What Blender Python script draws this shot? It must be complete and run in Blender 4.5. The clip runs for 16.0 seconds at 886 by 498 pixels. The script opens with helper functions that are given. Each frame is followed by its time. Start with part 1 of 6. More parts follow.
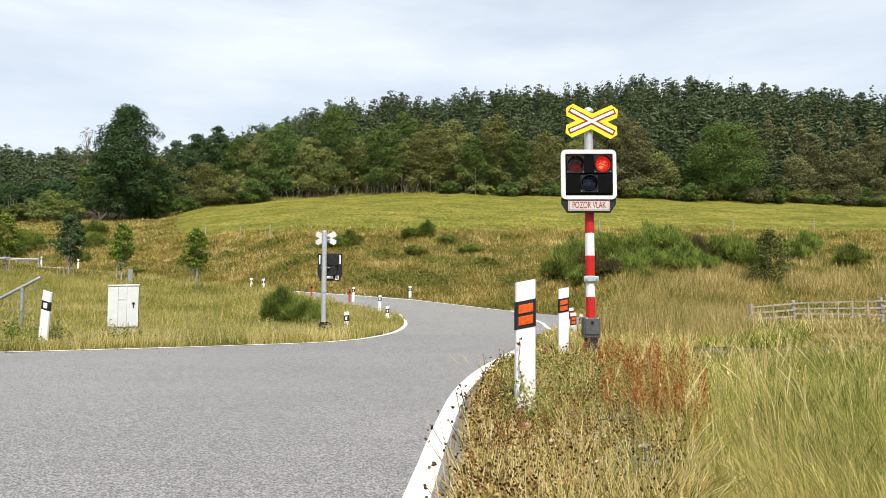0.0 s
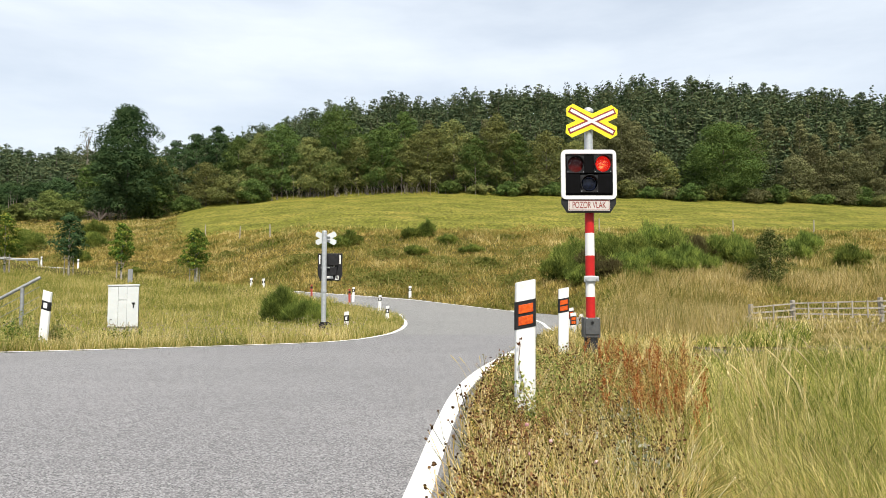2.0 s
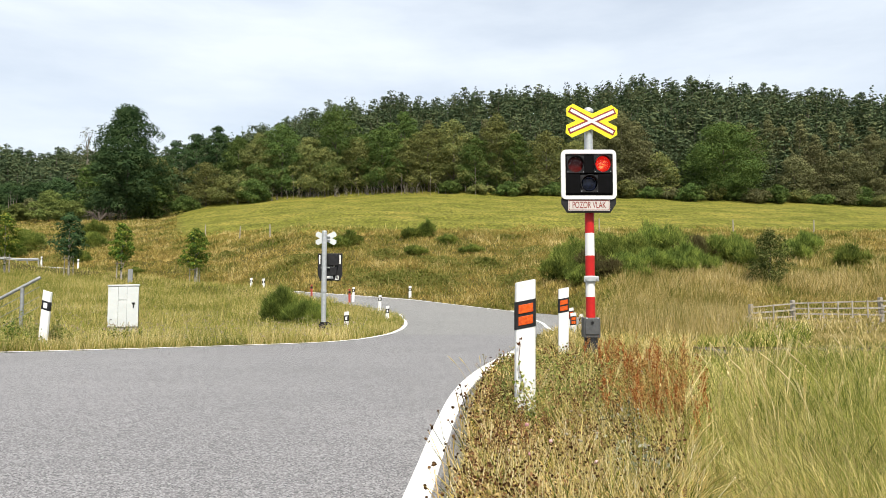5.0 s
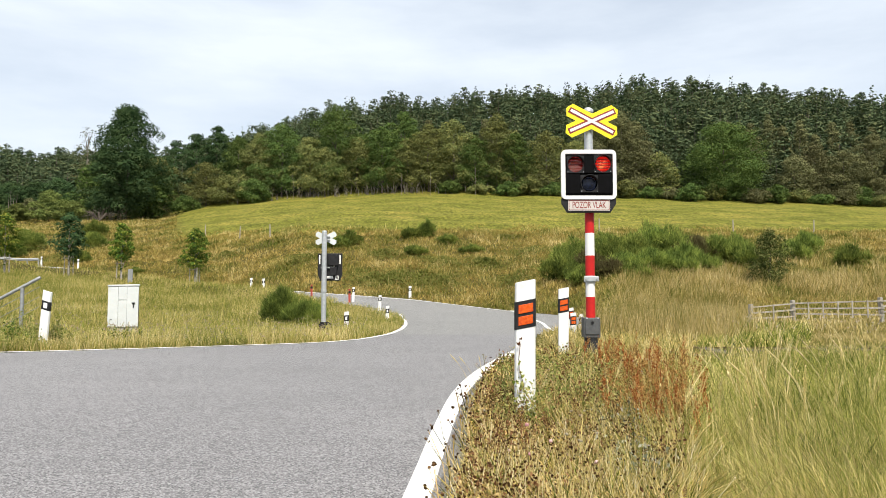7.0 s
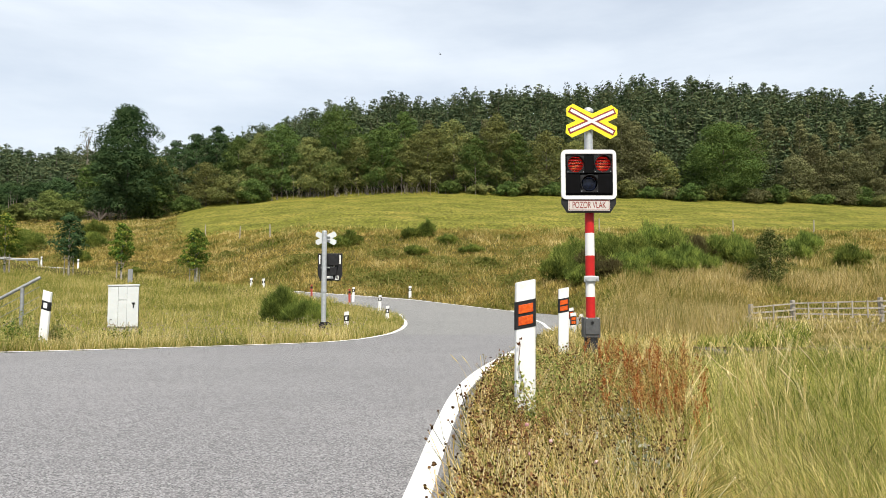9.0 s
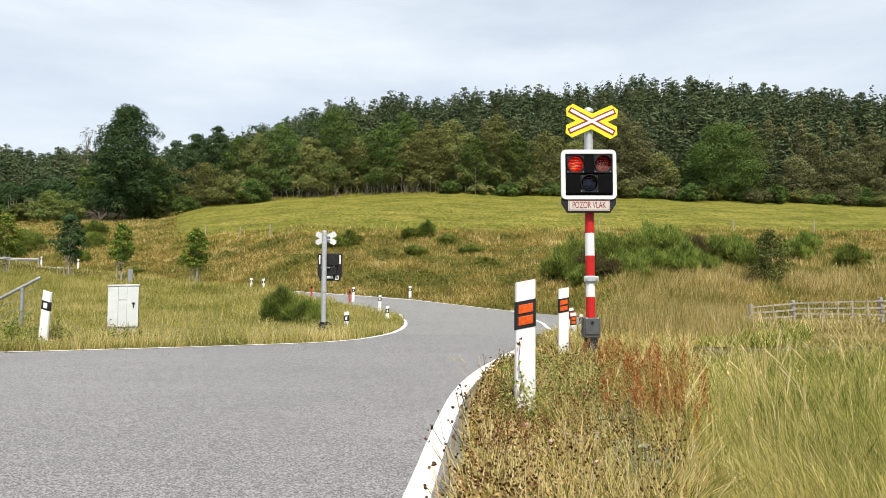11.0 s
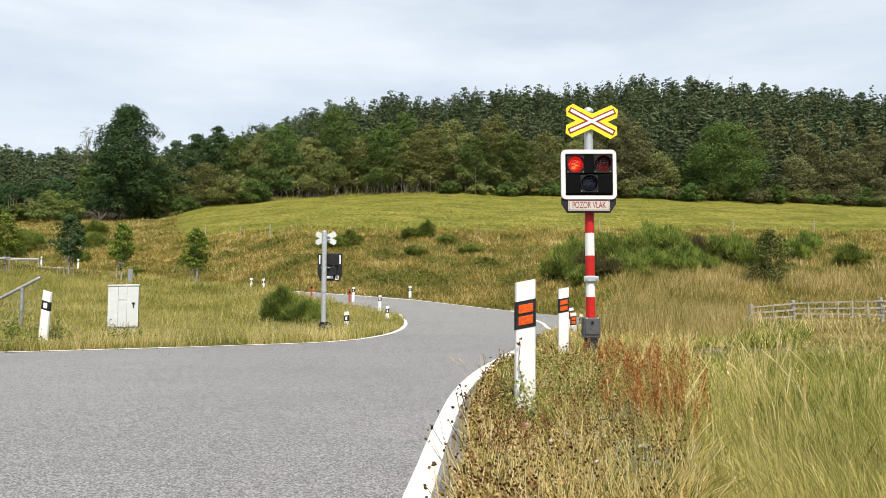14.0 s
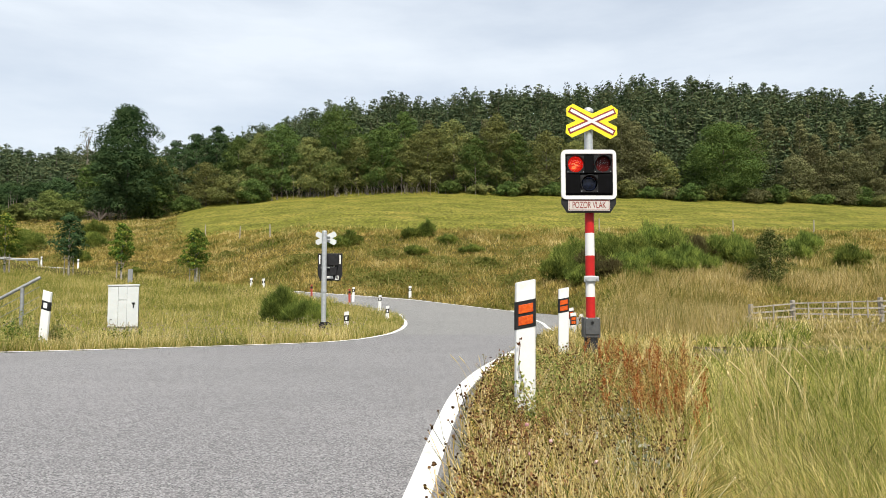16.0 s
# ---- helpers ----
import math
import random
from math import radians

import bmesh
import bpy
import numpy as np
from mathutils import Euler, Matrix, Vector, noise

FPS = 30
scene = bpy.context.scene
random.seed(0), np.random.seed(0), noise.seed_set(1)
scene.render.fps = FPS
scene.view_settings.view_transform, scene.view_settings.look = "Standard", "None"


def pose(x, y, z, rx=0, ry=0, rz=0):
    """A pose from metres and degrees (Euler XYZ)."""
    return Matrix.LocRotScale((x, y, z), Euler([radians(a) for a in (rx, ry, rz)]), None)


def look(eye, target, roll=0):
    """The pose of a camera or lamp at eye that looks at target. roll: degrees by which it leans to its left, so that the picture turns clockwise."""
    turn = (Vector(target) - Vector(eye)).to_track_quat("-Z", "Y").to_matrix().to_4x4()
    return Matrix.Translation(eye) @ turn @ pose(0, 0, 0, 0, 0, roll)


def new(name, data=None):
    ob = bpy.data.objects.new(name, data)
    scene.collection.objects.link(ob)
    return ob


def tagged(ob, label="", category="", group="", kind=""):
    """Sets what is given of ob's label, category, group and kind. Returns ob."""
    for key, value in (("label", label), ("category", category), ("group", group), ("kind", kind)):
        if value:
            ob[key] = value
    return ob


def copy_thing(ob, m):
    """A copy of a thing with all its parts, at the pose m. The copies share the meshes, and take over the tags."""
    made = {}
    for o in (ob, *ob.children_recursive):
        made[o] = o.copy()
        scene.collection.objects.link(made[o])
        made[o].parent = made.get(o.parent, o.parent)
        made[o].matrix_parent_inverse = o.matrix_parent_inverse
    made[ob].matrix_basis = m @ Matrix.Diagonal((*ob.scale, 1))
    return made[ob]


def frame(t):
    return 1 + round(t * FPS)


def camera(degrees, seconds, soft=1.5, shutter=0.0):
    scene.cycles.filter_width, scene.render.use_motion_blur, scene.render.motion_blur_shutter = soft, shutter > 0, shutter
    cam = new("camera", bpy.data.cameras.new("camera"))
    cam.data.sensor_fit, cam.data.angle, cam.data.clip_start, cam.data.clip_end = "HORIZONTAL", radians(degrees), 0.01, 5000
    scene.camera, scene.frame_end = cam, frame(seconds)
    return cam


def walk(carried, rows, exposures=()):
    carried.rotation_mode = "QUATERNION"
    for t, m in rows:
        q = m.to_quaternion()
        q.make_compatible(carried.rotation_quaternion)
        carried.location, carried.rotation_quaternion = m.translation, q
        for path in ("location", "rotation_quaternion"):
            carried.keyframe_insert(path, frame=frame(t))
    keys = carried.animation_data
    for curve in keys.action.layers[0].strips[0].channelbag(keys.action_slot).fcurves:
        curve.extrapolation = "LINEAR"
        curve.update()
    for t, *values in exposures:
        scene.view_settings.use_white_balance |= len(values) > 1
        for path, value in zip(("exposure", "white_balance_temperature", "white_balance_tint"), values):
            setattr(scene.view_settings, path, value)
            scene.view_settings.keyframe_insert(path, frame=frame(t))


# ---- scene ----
cam = camera(63, 16.0, soft=0.5)
EYE = 0.93
walk(cam, [(0.0, pose(0, 0, EYE, 93.71, 0, 0)), (16.0, pose(0, 0, EYE, 93.71, 0, 0))],
     exposures=[(0.0, 0.42), (4.0, 0.46), (7.0, 0.45), (9.0, 0.40), (11.5, 0.37), (14.0, 0.35), (16.0, 0.35)])

# ---- light ----
SUN_EL, SUN_AZ = 51.0, 168.0   # azimuth clockwise from the view direction (+y)


def make_world():
    w = bpy.data.worlds.new("sky")
    scene.world = w
    w.use_nodes = True
    nt = w.node_tree
    nt.nodes.clear()
    out = nt.nodes.new("ShaderNodeOutputWorld")
    bg = nt.nodes.new("ShaderNodeBackground")
    sky = nt.nodes.new("ShaderNodeTexSky")
    sky.sky_type = "NISHITA"
    sky.sun_disc = False
    sky.sun_elevation = radians(SUN_EL)
    sky.sun_rotation = radians(SUN_AZ)
    sky.dust_density = 2.0
    # thin high cloud over the blue
    tc = nt.nodes.new("ShaderNodeTexCoord")
    mp = nt.nodes.new("ShaderNodeMapping")
    mp.inputs["Scale"].default_value = (1.2, 1.2, 5.0)
    mp.inputs["Rotation"].default_value = (0.1, 0.25, 0.3)
    n1 = nt.nodes.new("ShaderNodeTexNoise")
    n1.inputs["Scale"].default_value = 1.7
    n1.inputs["Detail"].default_value = 7
    n1.inputs["Roughness"].default_value = 0.55
    ramp = nt.nodes.new("ShaderNodeValToRGB")
    ramp.color_ramp.elements[0].position = 0.30
    ramp.color_ramp.elements[0].color = (0.55, 0.55, 0.55, 1)
    ramp.color_ramp.elements[1].position = 0.66
    ramp.color_ramp.elements[1].color = (0.97, 0.97, 0.97, 1)
    cloud = nt.nodes.new("ShaderNodeRGB")
    cloud.outputs[0].default_value = (6.9, 7.48, 8.15, 1)
    mix = nt.nodes.new("ShaderNodeMixRGB")
    nt.links.new(tc.outputs["Generated"], mp.inputs["Vector"])
    nt.links.new(mp.outputs[0], n1.inputs["Vector"])
    nt.links.new(n1.outputs["Fac"], ramp.inputs[0])
    nt.links.new(ramp.outputs[0], mix.inputs[0])
    nt.links.new(sky.outputs[0], mix.inputs[1])
    nt.links.new(cloud.outputs[0], mix.inputs[2])
    nt.links.new(mix.outputs[0], bg.inputs[0])
    bg.inputs[1].default_value = 0.1
    nt.links.new(bg.outputs[0], out.inputs[0])


make_world()
sun_data = bpy.data.lights.new("sun", "SUN")
sun_data.energy = 4.6
sun_data.angle = radians(2.0)
sun_data.color = (1.0, 0.93, 0.80)
sun = new("sun", sun_data)
_el, _az = radians(SUN_EL), radians(SUN_AZ)
sun_dir = Vector((math.sin(_az) * math.cos(_el), math.cos(_az) * math.cos(_el), math.sin(_el)))
sun.matrix_world = look(sun_dir * 50, (0, 0, 0))

# ---- materials ----


def nodes_of(name):
    m = bpy.data.materials.new(name)
    m.use_nodes = True
    nt = m.node_tree
    b = nt.nodes["Principled BSDF"]
    return m, nt, b


def ramp_node(nt, stops):
    r = nt.nodes.new("ShaderNodeValToRGB")
    e = r.color_ramp.elements
    while len(e) < len(stops):
        e.new(0.5)
    for k, (p, c) in zip(e, stops):
        k.position, k.color = p, (*c, 1)
    return r


def noise_node(nt, scale, detail=4, rough=0.6, coords="Object", stretch=None):
    tc = nt.nodes.new("ShaderNodeTexCoord")
    n = nt.nodes.new("ShaderNodeTexNoise")
    n.inputs["Scale"].default_value = scale
    n.inputs["Detail"].default_value = detail
    n.inputs["Roughness"].default_value = rough
    if stretch:
        mp = nt.nodes.new("ShaderNodeMapping")
        mp.inputs["Scale"].default_value = stretch
        nt.links.new(tc.outputs[coords], mp.inputs[0])
        nt.links.new(mp.outputs[0], n.inputs["Vector"])
    else:
        nt.links.new(tc.outputs[coords], n.inputs["Vector"])
    return n


def mixed(nt, fac, a, b, kind="MIX"):
    m = nt.nodes.new("ShaderNodeMixRGB")
    m.blend_type = kind
    for i, v in zip((0, 1, 2), (fac, a, b)):
        if isinstance(v, (int, float)):
            m.inputs[i].default_value = v
        elif isinstance(v, tuple):
            m.inputs[i].default_value = (*v, 1)
        else:
            nt.links.new(v, m.inputs[i])
    return m.outputs[0]


def bumped(nt, b, height, strength=0.3, dist=0.01):
    n = nt.nodes.new("ShaderNodeBump")
    n.inputs["Strength"].default_value = strength
    n.inputs["Distance"].default_value = dist
    nt.links.new(height, n.inputs["Height"])
    nt.links.new(n.outputs[0], b.inputs["Normal"])


def surface(name, dark, light, scale=8.0, rough=0.6, metal=0.0, fine=60.0, bump=0.15, dirt=None, spec=0.5):
    """A solid surface with large stains, fine grain and slight relief."""
    m, nt, b = nodes_of(name)
    big = noise_node(nt, scale)
    small = noise_node(nt, fine, 3)
    c = ramp_node(nt, [(0.3, dark), (0.7, light)])
    nt.links.new(big.outputs["Fac"], c.inputs[0])
    col = mixed(nt, 0.15, c.outputs[0], small.outputs["Color"], "OVERLAY")
    if dirt:
        d = noise_node(nt, scale * 2.5, 6, 0.7)
        dr = ramp_node(nt, [(0.56, (0, 0, 0)), (0.72, (0.8, 0.8, 0.8))])
        nt.links.new(d.outputs["Fac"], dr.inputs[0])
        col = mixed(nt, dr.outputs[0], col, dirt)
    nt.links.new(col, b.inputs["Base Color"])
    b.inputs["Roughness"].default_value = rough
    b.inputs["Metallic"].default_value = metal
    b.inputs["Specular IOR Level"].default_value = spec
    bumped(nt, b, small.outputs["Fac"], bump, 0.004)
    return m


def foliage(name, stops, translucent=0.3, patch=0.25, patch_scale=0.4, spread=1.0):
    """Leaves and blades: every piece takes its own tone, with broad patches of growth over them."""
    m, nt, b = nodes_of(name)
    nt.nodes.remove(b)
    g = nt.nodes.new("ShaderNodeNewGeometry")
    big = noise_node(nt, patch_scale, 3, 0.6)
    r = ramp_node(nt, stops)
    ma = nt.nodes.new("ShaderNodeMath")
    ma.operation = "MULTIPLY_ADD"
    nt.links.new(big.outputs["Fac"], ma.inputs[0])
    ma.inputs[1].default_value = patch * 4
    ma.inputs[2].default_value = -patch * 2
    ad = nt.nodes.new("ShaderNodeMath")
    own = nt.nodes.new("ShaderNodeMath")
    own.operation = "MULTIPLY_ADD"
    own.inputs[1].default_value, own.inputs[2].default_value = spread, 0.5 - 0.5 * spread
    nt.links.new(g.outputs["Random Per Island"], own.inputs[0])
    nt.links.new(own.outputs[0], ad.inputs[0])
    nt.links.new(ma.outputs[0], ad.inputs[1])
    nt.links.new(ad.outputs[0], r.inputs[0])
    oi = nt.nodes.new("ShaderNodeObjectInfo")
    hs = nt.nodes.new("ShaderNodeHueSaturation")
    vm = nt.nodes.new("ShaderNodeMath")
    vm.operation = "MULTIPLY_ADD"
    nt.links.new(oi.outputs["Random"], vm.inputs[0])
    vm.inputs[1].default_value, vm.inputs[2].default_value = 0.44, 0.78
    hm = nt.nodes.new("ShaderNodeMath")
    hm.operation = "MULTIPLY_ADD"
    nt.links.new(oi.outputs["Random"], hm.inputs[0])
    hm.inputs[1].default_value, hm.inputs[2].default_value = 0.014, 0.491
    nt.links.new(r.outputs[0], hs.inputs["Color"])
    nt.links.new(vm.outputs[0], hs.inputs["Value"])
    nt.links.new(hm.outputs[0], hs.inputs["Hue"])
    d = nt.nodes.new("ShaderNodeBsdfDiffuse")
    t = nt.nodes.new("ShaderNodeBsdfTranslucent")
    mx = nt.nodes.new("ShaderNodeMixShader")
    mx.inputs[0].default_value = translucent
    nt.links.new(hs.outputs[0], d.inputs[0])
    nt.links.new(hs.outputs[0], t.inputs[0])
    nt.links.new(d.outputs[0], mx.inputs[1])
    nt.links.new(t.outputs[0], mx.inputs[2])
    nt.links.new(mx.outputs[0], nt.nodes["Material Output"].inputs[0])
    return m


def make_asphalt(name, dark, light):
    m, nt, b = nodes_of(name)
    big = noise_node(nt, 0.35, 5)
    streak = noise_node(nt, 1.0, 4, 0.6, "Object", (0.25, 2.2, 1))
    grain = noise_node(nt, 150.0, 2)
    vor = nt.nodes.new("ShaderNodeTexVoronoi")
    vor.inputs["Scale"].default_value = 120.0
    tc = nt.nodes.new("ShaderNodeTexCoord")
    nt.links.new(tc.outputs["Object"], vor.inputs["Vector"])
    c = ramp_node(nt, [(0.3, dark), (0.7, light)])
    nt.links.new(big.outputs["Fac"], c.inputs[0])
    col = mixed(nt, 0.12, c.outputs[0], streak.outputs["Fac"], "SOFT_LIGHT")
    stone = ramp_node(nt, [(0.12, (0.1, 0.1, 0.11)), (0.5, (0.48, 0.48, 0.49)), (0.88, (0.95, 0.95, 0.95))])
    nt.links.new(vor.outputs["Color"], stone.inputs[0])
    col = mixed(nt, 0.85, col, stone.outputs[0], "OVERLAY")
    nt.links.new(col, b.inputs["Base Color"])
    b.inputs["Roughness"].default_value = 0.75
    mul = mixed(nt, 0.5, vor.outputs["Distance"], grain.outputs["Fac"])
    bumped(nt, b, mul, 0.55, 0.012)
    return m


ASPHALT = make_asphalt("asphalt", (0.166, 0.162, 0.165), (0.205, 0.2, 0.203))
ASPHALT_SMOOTH = make_asphalt("asphalt_smooth", (0.175, 0.172, 0.168), (0.21, 0.207, 0.2))
GRAVEL = make_asphalt("verge_grit", (0.10, 0.095, 0.088), (0.19, 0.18, 0.165))
WHITE_LINE = surface("road_paint", (0.68, 0.68, 0.66), (0.8, 0.8, 0.78), 3, 0.7, 0, 90, 0.3, (0.4, 0.38, 0.35))
SIGN_WHITE = surface("weathered_sign_white", (0.44, 0.42, 0.4), (0.52, 0.5, 0.48), 9, 0.6, 0, 60, 0.03)
WHITE_PLASTIC = surface("white_plastic", (0.6, 0.61, 0.61), (0.7, 0.7, 0.7), 6, 0.45, 0, 80, 0.05, (0.6, 0.58, 0.52))
WHITE_PAINT = surface("white_enamel", (0.62, 0.62, 0.62), (0.7, 0.7, 0.7), 6, 0.6, 0, 60, 0.04, None, 0.3)
BLACK_PLASTIC = surface("black_plastic", (0.010, 0.010, 0.011), (0.018, 0.018, 0.02), 10, 0.45, 0, 60, 0.05, None, 0.25)
BLACK_FACE = surface("black_face", (0.002, 0.002, 0.002), (0.004, 0.004, 0.005), 10, 0.5, 0, 60, 0.03, None, 0.05)
DARK_GREY = surface("dark_grey_panel", (0.014, 0.014, 0.015), (0.026, 0.026, 0.028), 10, 0.5, 0, 60, 0.05, None, 0.1)
CAST_GREY = surface("cast_iron_grey", (0.055, 0.058, 0.062), (0.095, 0.1, 0.105), 14, 0.55, 0.3, 90, 0.25, (0.09, 0.07, 0.05))
ZINC = surface("galvanised_steel", (0.33, 0.35, 0.37), (0.47, 0.49, 0.51), 16, 0.42, 0.4, 45, 0.1)
STEEL_GREY = surface("dull_grey_steel", (0.2, 0.21, 0.215), (0.3, 0.31, 0.315), 16, 0.55, 0.3, 45, 0.1)
RED_PAINT = surface("red_paint", (0.36, 0.010, 0.010), (0.47, 0.016, 0.014), 8, 0.4, 0, 60, 0.04, None, 0.3)
RED_DULL = surface("faded_red_plastic", (0.26, 0.035, 0.025), (0.36, 0.06, 0.04), 8, 0.6, 0, 60, 0.05)
RED_BORDER = surface("red_sign_film", (0.17, 0.016, 0.013), (0.22, 0.022, 0.018), 12, 0.5, 0, 60, 0.02)
YELLOW_FILM = surface("fluorescent_yellow_film", (0.86, 0.66, 0.0), (0.92, 0.74, 0.005), 8, 0.45, 0, 60, 0.02)
ORANGE_REFLECTOR = surface("orange_reflector", (0.42, 0.045, 0.004), (0.62, 0.105, 0.008), 60, 0.2, 0, 200, 0.4)
WHITE_REFLECTOR = surface("white_reflector", (0.6, 0.62, 0.64), (0.8, 0.82, 0.85), 60, 0.2, 0, 200, 0.4)
CABINET_GREY = surface("pale_grey_cabinet", (0.48, 0.51, 0.52), (0.55, 0.58, 0.59), 4, 0.5, 0, 70, 0.08, (0.5, 0.48, 0.42))
RUST = surface("rusty_rail", (0.07, 0.04, 0.025), (0.16, 0.09, 0.05), 10, 0.8, 0.3, 90, 0.4)
OLD_WOOD = surface("weathered_wood", (0.2, 0.18, 0.15), (0.38, 0.35, 0.3), 9, 0.85, 0, 60, 0.4)
BARK = surface("bark", (0.06, 0.05, 0.04), (0.15, 0.12, 0.10), 6, 0.9, 0, 30, 0.6)
PALE_BARK = surface("pale_bark", (0.22, 0.2, 0.17), (0.4, 0.37, 0.33), 6, 0.9, 0, 30, 0.6)
STEM_BARK = surface("thin_stem_bark", (0.1, 0.088, 0.07), (0.24, 0.21, 0.17), 6, 0.9, 0, 30, 0.4)
CONCRETE = surface("concrete", (0.3, 0.29, 0.27), (0.42, 0.41, 0.39), 6, 0.85, 0, 60, 0.3)
DARK_LENS = surface("dark_blue_lens", (0.003, 0.004, 0.01), (0.006, 0.01, 0.028), 20, 0.2, 0, 40, 0.1, None, 0.3)
RED_OFF = surface("slat_as_unlit_lens", (0.035, 0.003, 0.003), (0.1, 0.007, 0.006), 22, 0.4, 0, 50, 0.3, None, 0.08)

OAK_LEAF = foliage("oak_leaf", [(0.1, (0.02, 0.04, 0.018)), (0.5, (0.04, 0.072, 0.03)), (0.9, (0.09, 0.135, 0.052))], 0.12, 0.42, 0.42, 0.4)
LIME_LEAF = foliage("mixed_leaf", [(0.1, (0.06, 0.078, 0.028)), (0.5, (0.13, 0.145, 0.05)), (0.9, (0.25, 0.24, 0.075))], 0.14, 0.3, 0.45, 0.4)
YOUNG_LEAF = foliage("young_tree_leaf", [(0.1, (0.04, 0.085, 0.017)), (0.55, (0.09, 0.155, 0.028)), (0.9, (0.3, 0.31, 0.055))], 0.3, 0.1, 0.8)
NEEDLE = foliage("conifer_needle", [(0.05, (0.036, 0.06, 0.035)), (0.5, (0.082, 0.115, 0.058)), (0.95, (0.165, 0.185, 0.088))], 0.12, 0.45, 0.2, 0.35)
BROOM_LEAF = foliage("broom_twig", [(0.1, (0.05, 0.075, 0.022)), (0.5, (0.155, 0.21, 0.045)), (0.9, (0.35, 0.395, 0.09))], 0.4, 0.4, 1.3, 0.6)
DEAD_BROOM = foliage("withered_broom", [(0.1, (0.06, 0.05, 0.025)), (0.5, (0.13, 0.115, 0.05)), (0.9, (0.2, 0.2, 0.07))], 0.3, 0.35, 1.1, 0.6)
BRAMBLE_LEAF = foliage("bank_scrub_leaf", [(0.1, (0.07, 0.09, 0.02)), (0.5, (0.15, 0.165, 0.04)), (0.9, (0.27, 0.25, 0.075))], 0.35, 0.4, 0.7, 0.6)
GREEN_LEAF = foliage("round_oak_leaf", [(0.1, (0.03, 0.055, 0.018)), (0.5, (0.072, 0.115, 0.032)), (0.9, (0.15, 0.195, 0.052))], 0.14, 0.25, 0.4, 0.4)
YOUNG_SHRUB = foliage("pale_shrub_leaf", [(0.1, (0.05, 0.075, 0.024)), (0.5, (0.115, 0.145, 0.042)), (0.9, (0.21, 0.225, 0.066))], 0.2, 0.25, 0.5, 0.4)
LARCH_LEAF = foliage("larch_foliage", [(0.1, (0.068, 0.074, 0.036)), (0.5, (0.118, 0.122, 0.056)), (0.9, (0.185, 0.18, 0.084))], 0.14, 0.3, 0.35, 0.4)
TAN_GRASS = foliage("tan_grass", [(0.0, (0.12, 0.145, 0.03)), (0.36, (0.28, 0.25, 0.072)), (0.68, (0.5, 0.39, 0.145)), (1.0, (0.68, 0.56, 0.28))], 0.4, 0.45, 0.3)
SCRUB_LEAF = foliage("scrub_leaf", [(0.1, (0.03, 0.045, 0.015)), (0.6, (0.09, 0.13, 0.036)), (0.92, (0.38, 0.37, 0.13))], 0.3, 0.15, 0.6)
STRAW = foliage("dry_grass", [(0.0, (0.2, 0.17, 0.06)), (0.35, (0.42, 0.33, 0.13)), (0.7, (0.62, 0.5, 0.22)), (1.0, (0.74, 0.64, 0.37))], 0.35, 0.2, 0.5)
MEADOW = foliage("meadow_grass", [(0.0, (0.11, 0.15, 0.026)), (0.35, (0.24, 0.255, 0.055)), (0.7, (0.42, 0.375, 0.105)), (1.0, (0.64, 0.53, 0.23))], 0.42, 0.4, 0.35)
BANK_GRASS = foliage("bank_grass", [(0.0, (0.07, 0.095, 0.018)), (0.35, (0.19, 0.172, 0.042)), (0.7, (0.325, 0.24, 0.074)), (1.0, (0.45, 0.34, 0.125))], 0.3, 0.55, 0.3, 0.5)
LUSH = foliage("green_grass", [(0.0, (0.03, 0.055, 0.01)), (0.4, (0.14, 0.185, 0.032)), (0.75, (0.38, 0.365, 0.085)), (1.0, (0.74, 0.62, 0.27))], 0.42, 0.4, 1.1)
PALE_GRASS = foliage("pale_green_grass", [(0.0, (0.18, 0.22, 0.045)), (0.5, (0.38, 0.37, 0.1)), (1.0, (0.68, 0.58, 0.26))], 0.4, 0.2, 1.0)
HERB = foliage("verge_herb", [(0.0, (0.035, 0.05, 0.012)), (0.3, (0.2, 0.18, 0.042)), (0.65, (0.54, 0.4, 0.12)), (1.0, (0.76, 0.58, 0.28))], 0.42, 0.35, 1.8)
SORREL = foliage("red_sorrel", [(0.0, (0.19, 0.05, 0.018)), (0.5, (0.42, 0.15, 0.042)), (1.0, (0.6, 0.34, 0.11))], 0.3, 0.1, 1.0)
DOCK_SEED = foliage("dock_seed", [(0.0, (0.12, 0.05, 0.02)), (0.5, (0.3, 0.15, 0.05)), (1.0, (0.5, 0.33, 0.13))], 0.3, 0.1, 1.0)
WEED_LEAF = foliage("weed_leaf", [(0.0, (0.12, 0.155, 0.04)), (0.5, (0.27, 0.295, 0.085)), (1.0, (0.48, 0.44, 0.17))], 0.35, 0.3, 1.5)
BROWN_LEAF = foliage("withered_leaf", [(0.0, (0.03, 0.015, 0.008)), (0.5, (0.125, 0.058, 0.026)), (1.0, (0.34, 0.19, 0.09))], 0.25, 0.3, 1.5)
BLEACHED = foliage("bleached_straw", [(0.0, (0.4, 0.31, 0.15)), (0.5, (0.62, 0.52, 0.29)), (1.0, (0.78, 0.7, 0.48))], 0.35, 0.2, 0.5)
MUGWORT_LEAF = foliage("mugwort_leaf", [(0.0, (0.12, 0.13, 0.08)), (0.5, (0.25, 0.26, 0.17)), (1.0, (0.42, 0.4, 0.32))], 0.3, 0.2, 1.5)
PINK_FLOWER = foliage("faded_clover", [(0.0, (0.3, 0.14, 0.16)), (0.6, (0.5, 0.27, 0.3)), (1.0, (0.66, 0.45, 0.45))], 0.2, 0.1, 1.0)
